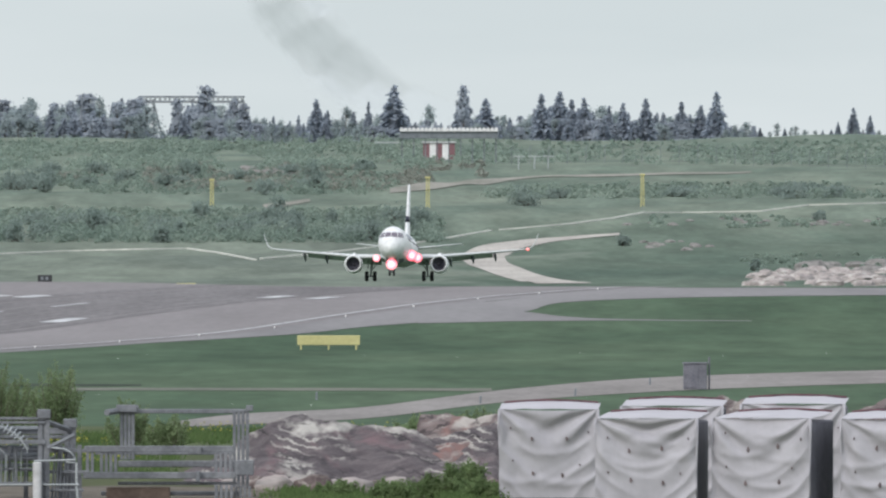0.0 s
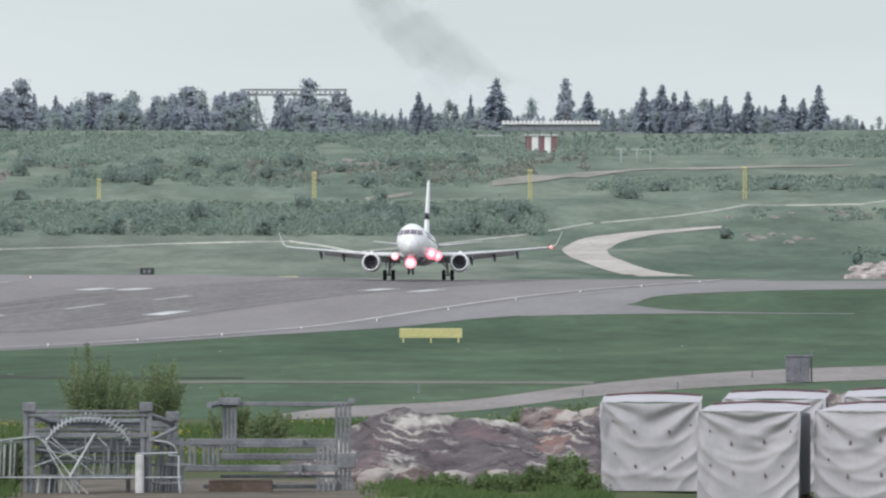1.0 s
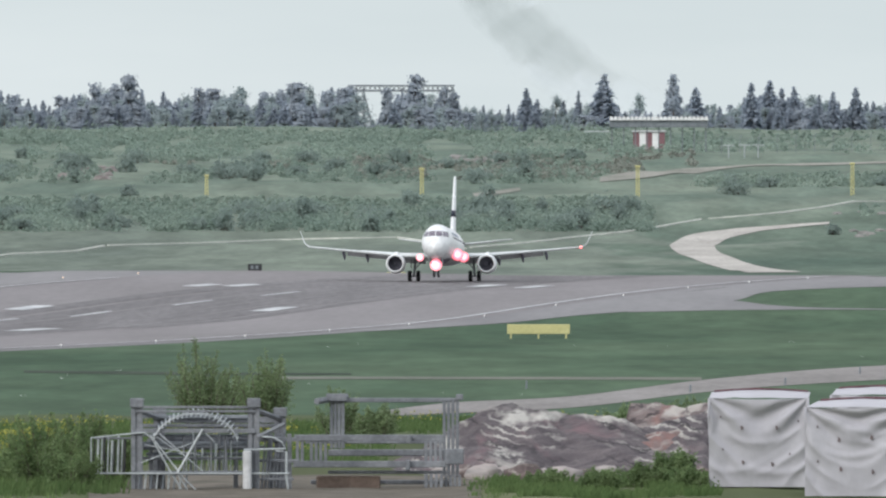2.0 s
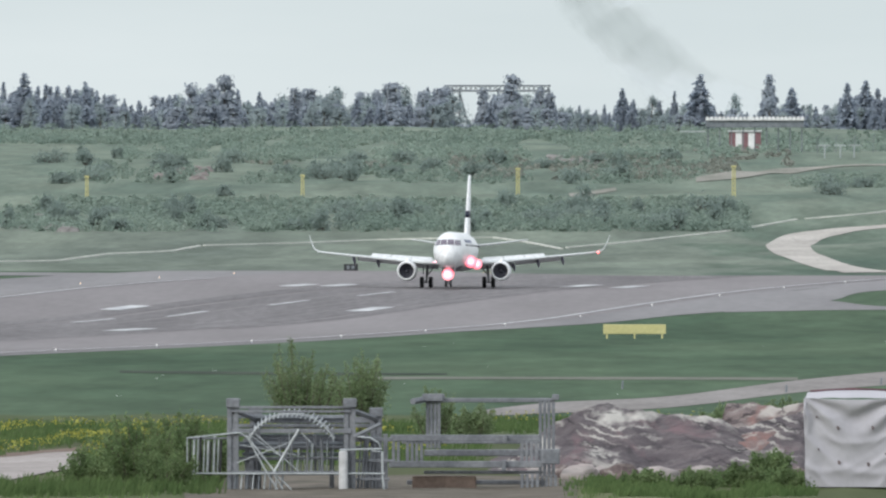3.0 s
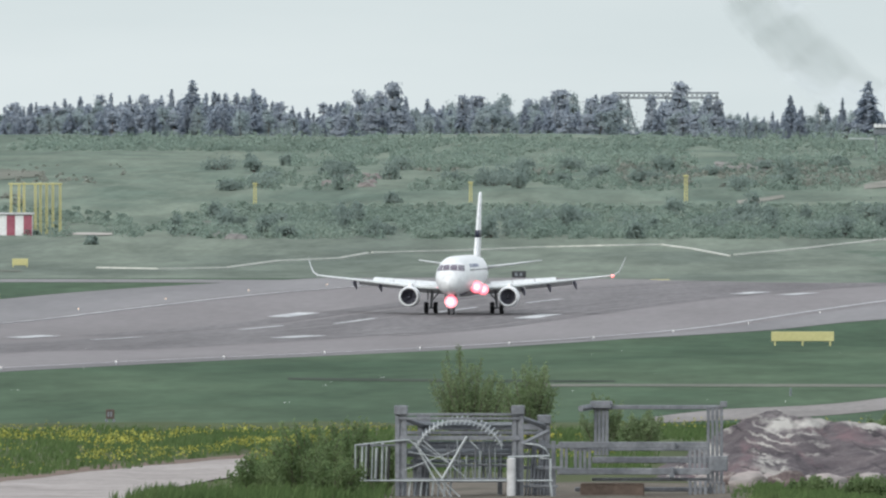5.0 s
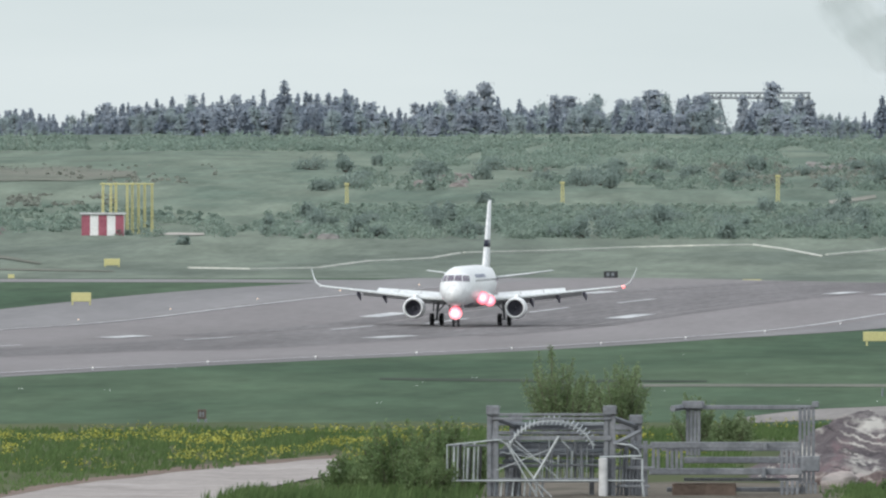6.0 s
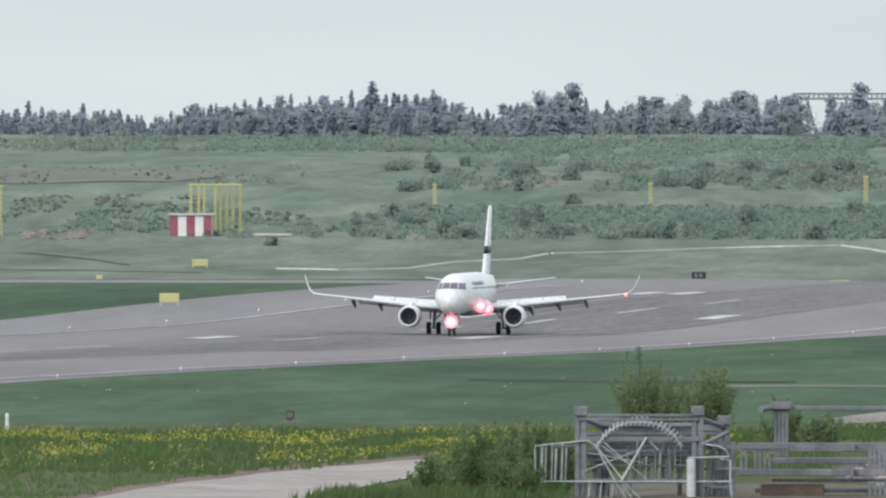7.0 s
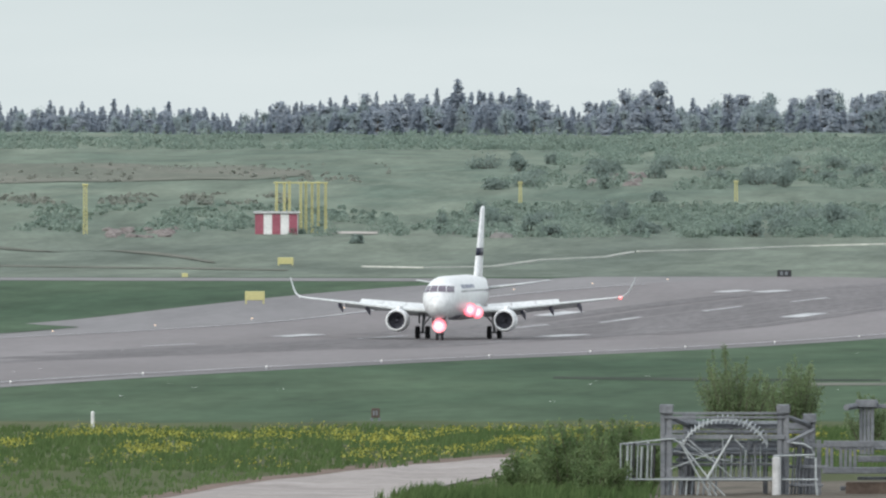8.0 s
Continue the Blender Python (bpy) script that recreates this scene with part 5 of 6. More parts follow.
def build_smoke():
    """A far drift of grey smoke over the forest."""
    n, l = SMOKE.node_tree.nodes, SMOKE.node_tree.links
    n.clear()
    uv = n.new("ShaderNodeUVMap")
    sx = n.new("ShaderNodeSeparateXYZ")
    nz = n.new("ShaderNodeTexNoise")
    nz.inputs["Scale"].default_value, nz.inputs["Detail"].default_value = 3.2, 5
    wob = n.new("ShaderNodeMath")
    wob.operation = "MULTIPLY_ADD"
    wob.inputs[1].default_value, wob.inputs[2].default_value = 0.55, -0.275
    off = n.new("ShaderNodeMath")
    off.operation = "ADD"
    ed = n.new("ShaderNodeMath")
    ed.operation = "ABSOLUTE"
    rg = n.new("ShaderNodeMapRange")
    rg.interpolation_type = "SMOOTHSTEP"
    rg.inputs["From Min"].default_value, rg.inputs["From Max"].default_value = 0.45, 1.0
    rg.inputs["To Min"].default_value, rg.inputs["To Max"].default_value = 1.0, 0.0
    dens = n.new("ShaderNodeMapRange")
    dens.inputs["From Min"].default_value, dens.inputs["From Max"].default_value = 0.3, 0.7
    dens.inputs["To Min"].default_value, dens.inputs["To Max"].default_value = 0.21, 0.3
    fade = n.new("ShaderNodeMapRange")
    fade.inputs["From Min"].default_value, fade.inputs["From Max"].default_value = 0.0, 0.3
    fade.inputs["To Min"].default_value, fade.inputs["To Max"].default_value = 0.3, 1.0
    m1, m2 = n.new("ShaderNodeMath"), n.new("ShaderNodeMath")
    m1.operation = m2.operation = "MULTIPLY"
    tr, df, mx, out = n.new("ShaderNodeBsdfTransparent"), n.new("ShaderNodeBsdfDiffuse"), n.new("ShaderNodeMixShader"), n.new("ShaderNodeOutputMaterial")
    df.inputs["Color"].default_value = (0.62, 0.66, 0.68, 1)
    l.new(uv.outputs["UV"], sx.inputs["Vector"])
    mp = n.new("ShaderNodeMapping")
    mp.inputs["Scale"].default_value = (2.4, 0.9, 1)
    l.new(uv.outputs["UV"], mp.inputs["Vector"])
    l.new(mp.outputs["Vector"], nz.inputs["Vector"])
    l.new(nz.outputs["Fac"], wob.inputs[0])
    l.new(sx.outputs["Y"], off.inputs[0])
    l.new(wob.outputs["Value"], off.inputs[1])
    l.new(off.outputs["Value"], ed.inputs[0])
    l.new(ed.outputs["Value"], rg.inputs["Value"])
    l.new(nz.outputs["Fac"], dens.inputs["Value"])
    l.new(sx.outputs["X"], fade.inputs["Value"])
    l.new(rg.outputs["Result"], m1.inputs[0])
    l.new(dens.outputs["Result"], m1.inputs[1])
    l.new(m1.outputs["Value"], m2.inputs[0])
    l.new(fade.outputs["Result"], m2.inputs[1])
    l.new(m2.outputs["Value"], mx.inputs["Fac"])
    l.new(tr.outputs["BSDF"], mx.inputs[1])
    l.new(df.outputs["BSDF"], mx.inputs[2])
    l.new(mx.outputs["Shader"], out.inputs["Surface"])
    y = 4850.0
    line = ((800, 206, 30), (705, 180, 46), (640, 150, 60), (582, 105, 70), (535, 50, 70), (500, 0, 70), (470, -70, 72), (440, -150, 80))
    b = Buf()
    uvs = []
    verts, n_ = [], 0
    for k in range(len(line) - 1):
        for i in range(6):
            t = i / 6
            u, v, w = [p + (q - p) * t for p, q in zip(line[k], line[k + 1])]
            d = Vector((line[k + 1][0] - line[k][0], line[k + 1][1] - line[k][1])).normalized()
            for j in range(9):
                o = (j / 4 - 1) * 1.25
                verts.append(tuple(sight(u - 784 - d.y * o * w, v - 215 + d.x * o * w, y + 30 * math.sin(2 * o + k))))
                uvs.append(((k + t) / (len(line) - 1), o))
            n_ += 1
    b.add(verts, [(9 * i + j, 9 * i + j + 1, 9 * i + 10 + j, 9 * i + 9 + j) for i in range(n_ - 1) for j in range(8)])
    me = b.mesh("smoke_plume", SMOKE, True)
    layer = me.uv_layers.new(name="UVMap")
    for lp in me.loops:
        layer.data[lp.index].uv = uvs[lp.vertex_index]
    tagged(new("smoke_plume", me), "soft grey smoke drifting over the forest", "smoke", kind="stuff")


def build_specks():
    rng = random.Random(21)
    b = Buf()
    for _ in range(34):
        p = P(rng.uniform(-1300, 1650), rng.uniform(625, 735), 1270)
        for k in range(rng.randint(1, 3)):
            b.leaf((p.x + rng.uniform(-.2, .2), p.y, p.z + 0.12), rng.uniform(0.025, 0.05), rng, 0.4, 0.7)
    solid("white_flowers", b, WHITE, "scattered white flower heads in the mown grass", "flowers", kind="stuff")


build_specks()
build_gantry()
build_localizer()
striped_hut(749, 805, 251, 284, 3300, True, "small red and white striped hut under the antennas", FADED)
striped_hut(-858, -783, 384, 424, 2600, True, "small red and white striped equipment hut")
build_masts()
build_signs()
build_duct()
build_fence()
build_far_rocks()
build_smoke()


# ---- foreground ----
def rock_sheet(name, x0, x1, y0, y1, height, label, material, seed, west=0.06, nx=170, ny=110):
    """A whale-backed outcrop with folded ledges, rising out of the ground."""
    b = Buf()
    verts = []
    for j in range(ny + 1):
        for i in range(nx + 1):
            s, t = i / nx, j / ny
            x, y = x0 + (x1 - x0) * s, y0 + (y1 - y0) * t
            edge = smooth01(s / west) * smooth01((1 - s) / 0.06) * smooth01((1 - t) / 0.2) * smooth01(t / 0.06)
            rise = smooth01(t / 0.8) ** 0.8
            ledge = abs(math.sin(5.5 * (t + 0.5 * noise.noise((x * 0.4, t * 1.5, seed)) + 0.1 * x)))
            h = height * edge * (rise * (0.78 + 0.34 * noise.noise((x * 0.5, seed, t))) + 0.4 * (ledge - 0.4) * (1 - 0.5 * t) + 0.09 * abs(math.sin(13 * (t + 0.4 * noise.noise((x * 0.9, t * 3, seed + 2)) - 0.12 * x))) + 0.10 * noise.noise((x * 1.6, y * 0.5, seed)) + 0.05 * noise.noise((x * 5, y * 1.6, seed)))
            verts.append((x + 0.12 * noise.noise((x * 2, y, 4 + seed)), y, land(x, y) - 0.06 + (h if t > 0.001 else -0.25)))
    w = nx + 1
    b.add(verts, [(w * j + i, w * j + i + 1, w * j + w + i + 1, w * j + w + i) for j in range(ny) for i in range(nx)])
    return solid(name, b, material, label, "rock", smooth=True)


def tarped_stack(x, y, w, h, d, seed, lean=0.0):
    """A pallet stack under a white tarpaulin: front sheet in swags, dark wrapped side, edged top."""
    rng = random.Random(seed)
    g = thing("covered_stack", pose(x, y, land(x, y), 0, 0, lean), "tall pallet stack under a creased white tarpaulin", "covered stack", "covered stacks")
    nx, nz = 56, 60
    b = Buf()
    verts = []
    swags = [(rng.uniform(0.15, 0.85), rng.uniform(0.15, 0.9), rng.uniform(0.25, 0.5), rng.uniform(0.012, 0.03)) for _ in range(5)]
    for j in range(nz + 1):
        for i in range(nx + 1):
            s, t = i / nx, j / nz
            f = 0.0
            for cs, ct, r, amp in swags:
                q = t - ct + 0.9 * (s - cs) ** 2 * -1
                f += amp * math.exp(-(q / 0.045) ** 2) * math.exp(-((s - cs) / r) ** 2)
            hang = t - 1.5 * (s - 0.5) ** 2 + 0.1 * noise.noise((s * 2.5, t * 2.5, seed + 20))
            rim = abs(2 * s - 1)
            f += 0.03 * (1 - abs(math.sin(hang * (11 + seed % 3) + seed))) ** 1.5 * (0.15 + 0.85 * smooth01(rim / 0.8)) * smooth01((1.02 - t) / 0.35)
            f += 0.022 * (1 - abs(math.sin(hang * 7 + 2.1 * seed))) ** 2 * smooth01((0.55 - t) / 0.35) + 0.006 * math.exp(-((s - 0.45) / 0.012) ** 2)
            f += 0.03 * abs(math.sin(16 * (s if s < 0.5 else 1 - s) + 3 * (1 - t) + seed)) * math.exp(-min(s, 1 - s) / 0.14)
            for cx, sg in ((0.0, 1), (1.0, -1)):
                ang = math.atan2(1.02 - t, abs(s - cx) + 0.02)
                rad = math.hypot(1.02 - t, s - cx)
                f += 0.05 * math.sin(9 * ang + seed + 2 * noise.noise((ang * 2, rad, seed))) * math.exp(-((rad - 0.35) / 0.3) ** 2)
            f += 0.02 * noise.noise((s * 4, t * 2.2, seed)) + 0.006 * noise.noise((s * 11 + t * 4, t * 6, seed + 2)) + 0.03 * math.sin(math.pi * s)
            sag = 0.03 * (1 - abs(2 * s - 1) ** 2) * -(t ** 6)
            verts.append(((s - 0.5) * w + 0.02 * noise.noise((t * 6, s * 2, seed + 5)), -f - 0.02 - 0.03 * (1 - t), h * t + sag))
    k = nx + 1
    b.add(verts, [(k * j + i, k * j + i + 1, k * j + k + i + 1, k * j + k + i) for j in range(nz) for i in range(nx)])
    front = part("front_sheet", b, TARP, g, "creased white tarpaulin sheet", smooth=True)
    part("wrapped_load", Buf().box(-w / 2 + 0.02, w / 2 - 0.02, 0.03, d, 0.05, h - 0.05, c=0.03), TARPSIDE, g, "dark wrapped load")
    # top sheet, slightly domed
    top = []
    for j in range(9):
        for i in range(25):
            s, t = i / 24, j / 8
            top.append(((s - 0.5) * (w + 0.02), t * d - 0.05, h - 0.015 + 0.04 * math.sin(math.pi * s) * (0.4 + 0.6 * t) + 0.09 * t + 0.012 * noise.noise((s * 6, t * 5, seed + 8))))
    part("top_sheet", Buf().add(top, [(25 * j + i, 25 * j + i + 1, 25 * j + 26 + i, 25 * j + 25 + i) for j in range(8) for i in range(24)]), TARP, g, smooth=True)
    part("rear_edging", Buf().tube([((s - 0.5) * w * 0.96, d - 0.05, h + 0.09 + 0.04 * math.sin(math.pi * s)) for s in (q / 8 for q in range(9))], 0.022, 6), STRAP, g, "dark red edging")
    for sx in (-1, 1):
        part("corner_fold", Buf().tube([(sx * w * 0.5, -0.03, h - 0.01), (sx * (w * 0.5 + 0.012), -0.05, h * 0.8), (sx * (w * 0.5 - 0.01), -0.02, h * 0.45), (sx * w * 0.5, -0.03, 0.02)], [0.03, 0.022, 0.018, 0.014], 7), TARP, g, "hanging tarpaulin fold", smooth=True)
    for s, t in ((0.36, 0.66), (0.66, 0.67), (0.36, 0.28), (0.67, 0.27), (0.14, 0.42), (0.13, 0.8), (0.92, 0.74), (0.83, 0.4)):
        s, t = s + rng.uniform(-0.03, 0.03), t + rng.uniform(-0.03, 0.03)
        r = 0.032 if 0.3 < s < 0.7 else 0.018
        ring = [((s - 0.5) * w + r * 0.8 * math.cos(a) * (1 + 0.3 * math.sin(3 * a + seed)), h * t + r * 1.3 * math.sin(a) * (1 + 0.25 * math.cos(2 * a + seed))) for a in (2 * math.pi * q / 9 for q in range(9))]
        i, j = int(s * nx), int(t * nz)
        yy = min(verts[k * (j + dj) + i + di][1] for dj in (-1, 0, 1) for di in (-1, 0, 1))
        part("tie_patch", Buf().loft([[(px, yy - 0.004, pz) for px, pz in ring], [(px, yy - 0.016, pz) for px, pz in ring]]), PATCH, g, "dark tie patch")
    part("pallet", Buf().box(-w / 2, w / 2, 0.0, d, 0.0, 0.05), BANK, g)
    return g


def build_rack():
    """The timber-grey storage rack with its cage of rods and hoop."""
    x, y = (-28 - 784) * 386.5 / F, 386.5
    g = thing("steel_rack", pose(x, y, land(x, y) - 0.02), "grey galvanised rack stacked with rods and a ladder hoop", "rack")
    g.scale = (1, 1, 0.88)
    z0 = 0.02
    posts = ((-0.98, 0.0), (1.02, 0.0), (-0.62, 1.2), (1.45, 1.2))
    for px, py in posts:
        hh = 1.62 if py == 0 else 1.42
        p = part("post", Buf().box(px - 0.10, px - 0.02, py - 0.06, py + 0.06, 0, hh, c=0.008).box(px + 0.02, px + 0.10, py - 0.06, py + 0.06, 0, hh, c=0.008).box(px - 0.02, px + 0.02, py - 0.03, py + 0.03, 0, hh), CONCRETE, g)
        part("cap", Buf().box(px - 0.115, px + 0.115, py - 0.11, py + 0.11, hh, hh + 0.18, c=0.015), CONCRETE, p)
    for zz, th in ((1.52, 0.05), (1.60, 0.05), (1.12, 0.09), (0.36, 0.03)):
        part("front_rail", Buf().box(-1.0, 1.05, -0.09, -0.03, zz, zz + th, c=0.006), CONCRETE, g)
    part("rear_rail", Buf().box(-0.62, 1.45, 1.16, 1.24, 1.3, 1.42, c=0.008), CONCRETE, g)
    part("rear_rail", Buf().box(-0.62, 1.45, 1.16, 1.24, 0.95, 1.05, c=0.008), CONCRETE, g)
    for (ax, ay), (bx, by), zz in ((posts[0], posts[2], 1.5), (posts[1], posts[3], 1.5), (posts[1], posts[3], 1.05)):
        part("side_rail", Buf().tube([(ax, ay, zz + 0.08), (bx, by, zz - 0.12)], 0.05, 6), CONCRETE, g)
    # hoop ladder
    cx, cz, R = 0.02, 0.72, 0.78
    arc = [radians(a) for a in range(22, 165, 6)]
    part("hoop", Buf().tube([(cx + R * math.cos(a), -0.14, cz + R * math.sin(a)) for a in arc], 0.014, 6).tube([(cx + (R + 0.02) * math.cos(a), 0.22, cz + (R + 0.02) * math.sin(a)) for a in arc], 0.014, 6), STEEL, g, "bent steel hoop rails")
    for a in arc[1:-1]:
        part("hoop_rung", Buf().tube([(cx + (R - 0.03) * math.cos(a) - 0.02, -0.15, cz + (R - 0.03) * math.sin(a) - 0.03), (cx + (R + 0.05) * math.cos(a) + 0.02, 0.23, cz + (R + 0.05) * math.sin(a) + 0.04)], 0.012, 5), STEEL, g)
    rng = random.Random(3)
    for i in range(10):
        px = -1.72 + i * 0.058
        part("rod", Buf().tube([(px, -0.1 + 0.3 * (i % 3), 0.36), (px + 0.02, -0.1 + 0.3 * (i % 3), 1.02 + rng.uniform(-0.06, 0.08))], 0.013 + 0.008 * (i % 2), 6), STEEL if i % 3 else TYRE, g)
    for i in range(16):
        px = -0.2 + i * 0.062 + rng.uniform(-0.02, 0.02)
        lo = 0.38
        part("rod", Buf().tube([(px, 0.1 + 0.1 * (i % 4), lo), (px + rng.uniform(-0.03, 0.03), 0.1 + 0.1 * (i % 4), lo + rng.uniform(0.25, 0.75))], rng.choice((0.012, 0.018, 0.024)), 6), STEEL if i % 2 else CONCRETE, g)
    for i in range(9):
        px = -0.95 + i * 0.1
        part("rod", Buf().tube([(px, -0.08, 0.0), (px + 0.03, -0.08, 0.34)], 0.016, 6), STEEL if i % 2 else DARKSTEEL, g)
    for (ax, az), (bx, bz), r in (((-0.75, 1.08), (-0.28, 0.4), 0.016), ((-0.28, 0.36), (0.15, 1.2), 0.024), ((-0.9, 0.55), (0.0, 0.95), 0.01), ((-0.85, 0.9), (0.1, 0.7), 0.008), ((-0.7, 1.1), (-0.2, 0.7), 0.008),
                                  ((-0.6, 1.12), (0.15, 0.38), 0.01), ((-0.28, 0.36), (0.05, -0.0), 0.014), ((0.2, 1.12), (0.35, 0.95), 0.012), ((1.1, 1.05), (1.55, 1.3), 0.05), ((-0.3, 0.36), (-0.1, 0.0), 0.012)):
        part("brace", Buf().tube([(ax, -0.12, az), (bx, -0.12, bz)], r, 6), STEEL if r < 0.04 else CONCRETE, g)
    for x0, x1, py, zz, th in ((-1.05, 1.2, 0.3, 0.82, 0.05), (-0.9, 1.5, 0.7, 1.22, 0.07), (-0.95, 1.1, 0.2, 0.62, 0.04), (-1.7, -0.95, 0.1, 1.0, 0.04), (1.0, 1.75, 0.5, 0.95, 0.08), (1.05, 1.8, 0.3, 0.55, 0.06), (1.1, 1.7, 0.1, 0.2, 0.05)):
        part("cross_rail", Buf().box(x0, x1, py - 0.03, py + 0.03, zz, zz + th, c=0.008), CONCRETE, g)
    for px, py in ((1.3, 0.4), (1.45, 0.7), (1.62, 0.5), (-0.75, 0.6), (-0.55, 0.8), (0.7, 0.7)):
        part("short_post", Buf().box(px - 0.04, px + 0.04, py - 0.04, py + 0.04, 0, 1.1, c=0.008), CONCRETE, g)
    part("bottom_tube", Buf().tube([(-1.83, -0.16, 0.34), (1.62, -0.16, 0.34)], 0.018, 8), STEEL, g, "long steel tube")
    part("top_tube", Buf().tube([(-1.76, -0.1, 0.34), (-1.76, -0.1, 1.03), (-1.0, -0.1, 1.12), (-0.85, -0.1, 1.13), (-0.72, -0.1, 1.02), (-0.42, -0.1, 0.4), (-0.2, -0.1, 0.0)], 0.016, 8), STEEL, g, "bent steel tube")
    part("bent_tube", Buf().tube([(1.15, -0.15, 1.06), (1.38, -0.15, 1.03), (1.5, -0.15, 0.95), (1.57, -0.15, 0.82), (0.85, -0.16, 0.8)], 0.018, 8).tube([(1.4, -0.15, 0.78), (1.58, -0.15, 0.76), (1.58, -0.15, 0.28), (1.61, -0.15, 0.0)], 0.02, 8), STEEL, g, "bent pale steel tube")
    part("pale_tube", Buf().tube([(0.91, -0.22, 0), (0.91, -0.22, 0.76), (0.91, -0.22, 0.78)], [0.075, 0.075, 0.06], 14), ROOF, g, "thick pale upright tube")
    for i in range(7):
        py, zz = 0.35 + 0.12 * i, 0.5 + 0.085 * i
        x0 = -0.95 + 0.06 * (i % 3)
        part("stacked_panel", Buf().box(x0, x0 + 1.85, py, py + 0.05, 0.3, 0.36, c=0.008).box(x0, x0 + 1.85, py, py + 0.05, zz + 0.38, zz + 0.45, c=0.008) if i % 3 == 0 else
             Buf().box(x0, x0 + 1.9, py, py + 0.04, zz, zz + 0.07, c=0.008).box(x0, x0 + 1.9, py, py + 0.04, zz + 0.2, zz + 0.25, c=0.008), CONCRETE if i % 2 else DARKSTEEL, g)
    for i in range(14):
        px = 1.15 + 0.06 * (i % 6)
        part("rod", Buf().tube([(px, 0.1 + 0.06 * i, 0.05), (px + 0.05, 0.15 + 0.06 * i, 0.75 + 0.25 * ((i * 7) % 5) / 5)], 0.018, 6), CONCRETE, g)
    part("mesh_panel", Buf().box(-0.9, 0.9, 0.9, 0.93, 0.3, 0.34).box(-0.9, 0.9, 0.9, 0.93, 0.6, 0.63).box(-0.9, 0.9, 0.9, 0.93, 0.8, 0.83), DARKSTEEL, g)


def build_frames():
    """Slatted grey frames stacked beside the rack."""
    x, y = (-28 - 784) * 389 / F, 389.0
    g = thing("slatted_frame", pose(x, y, land(x, y) - 0.04), "stacked grey slatted frames with tall corner posts", "frame stack")
    g.scale = (1, 1, 0.94)

    def slats(x0, x1, z0, z1, n, py):
        for i in range(n):
            px = x0 + (x1 - x0) * (i + 0.5) / n
            part("slat", Buf().box(px - 0.028, px + 0.028, py - 0.04, py + 0.04, z0, z1, c=0.006), CONCRETE, g)
    for x0, x1, z0, z1, py in ((2.12, 4.55, 1.60, 1.68, 1.0), (1.72, 4.3, 0.9, 1.02, 0.0), (2.3, 4.3, 0.62, 0.74, 0.6), (1.7, 4.35, 0.42, 0.54, -0.05), (2.3, 4.35, 0.30, 0.36, 0.1), (1.9, 4.3, 0.84, 0.89, 1.0),
                               (2.0, 4.4, 0.1, 0.18, 0.5)):
        part("beam", Buf().box(x0, x1, py - 0.05, py + 0.05, z0, z1, c=0.01), CONCRETE, g)
    part("beam", Buf().tube([(2.1, 0.6, 1.62), (2.6, 1.4, 1.70)], 0.06, 6), CONCRETE, g)
    slats(2.32, 2.58, 0.75, 1.62, 4, 0.95)
    slats(4.26, 4.56, 0.25, 1.66, 4, 0.9)
    slats(1.74, 1.9, 0.54, 0.9, 2, 0.0)
    slats(1.98, 2.3, 0.54, 0.9, 4, 0.02)
    slats(3.95, 4.28, 0.54, 0.9, 4, -0.02)
    slats(3.95, 4.3, 0.0, 0.30, 4, -0.05)
    slats(4.3, 4.6, 0.0, 0.28, 4, 0.1)
    for x0, x1, z0, z1, py in ((3.66, 3.74, 0.86, 1.02, -0.08), (4.32, 4.64, 0.48, 0.76, -0.04), (3.64, 3.72, 0.36, 0.56, -0.12), (4.5, 4.62, 1.64, 1.75, 0.9), (2.26, 2.62, 1.62, 1.76, 0.9)):
        part("block", Buf().box(x0, x1, py - 0.08, py + 0.08, z0, z1, c=0.012), CONCRETE, g)
    part("timber", Buf().box(2.1, 3.2, 0.1, 0.4, 0.0, 0.26, c=0.02), BANK, g, "weathered brown timber")


def willow_shrub(x, y, h, r, shoots, seed, leaf=0.031, label="leafy upright willow shrub", paint=WILLOW):
    rng = random.Random(seed)
    z = land(x, y)
    s = thing("willow_shrub", pose(x, y, z), label, "shrub", "willow shrubs")
    stems, leaves = Buf(), Buf()
    for i in range(shoots):
        a, q = rng.uniform(0, 6.3), r * math.sqrt(rng.random())
        hh = h * rng.uniform(0.55, 1.0) * (1 - 0.35 * (q / r) ** 2)
        p0 = Vector((q * 0.35 * math.cos(a), q * 0.35 * math.sin(a), -0.05))
        p2 = Vector((q * math.cos(a) + rng.uniform(-.1, .1), q * math.sin(a), hh))
        p1 = p0.lerp(p2, 0.5) + Vector((rng.uniform(-.06, .06), rng.uniform(-.06, .06), 0.05))
        stems.tube([tuple(p0), tuple(p1), tuple(p2)], [0.012, 0.008, 0.003], 4, cap=False)
        n = int(200 * hh / h) + 40
        for k in range(n):
            t = 0.18 + 0.82 * k / n
            c = p0.lerp(p1, t * 2) if t < 0.5 else p1.lerp(p2, t * 2 - 1)
            sp = 0.13 * (1.15 - t)
            leaves.leaf(c + Vector((rng.gauss(0, sp), rng.gauss(0, sp), rng.gauss(0, 0.04))), leaf * rng.uniform(0.6, 1.3), rng, 0.0, 0.45)
    part("branchwork", stems, BARK, s)
    part("foliage", leaves, paint, s)
    return s


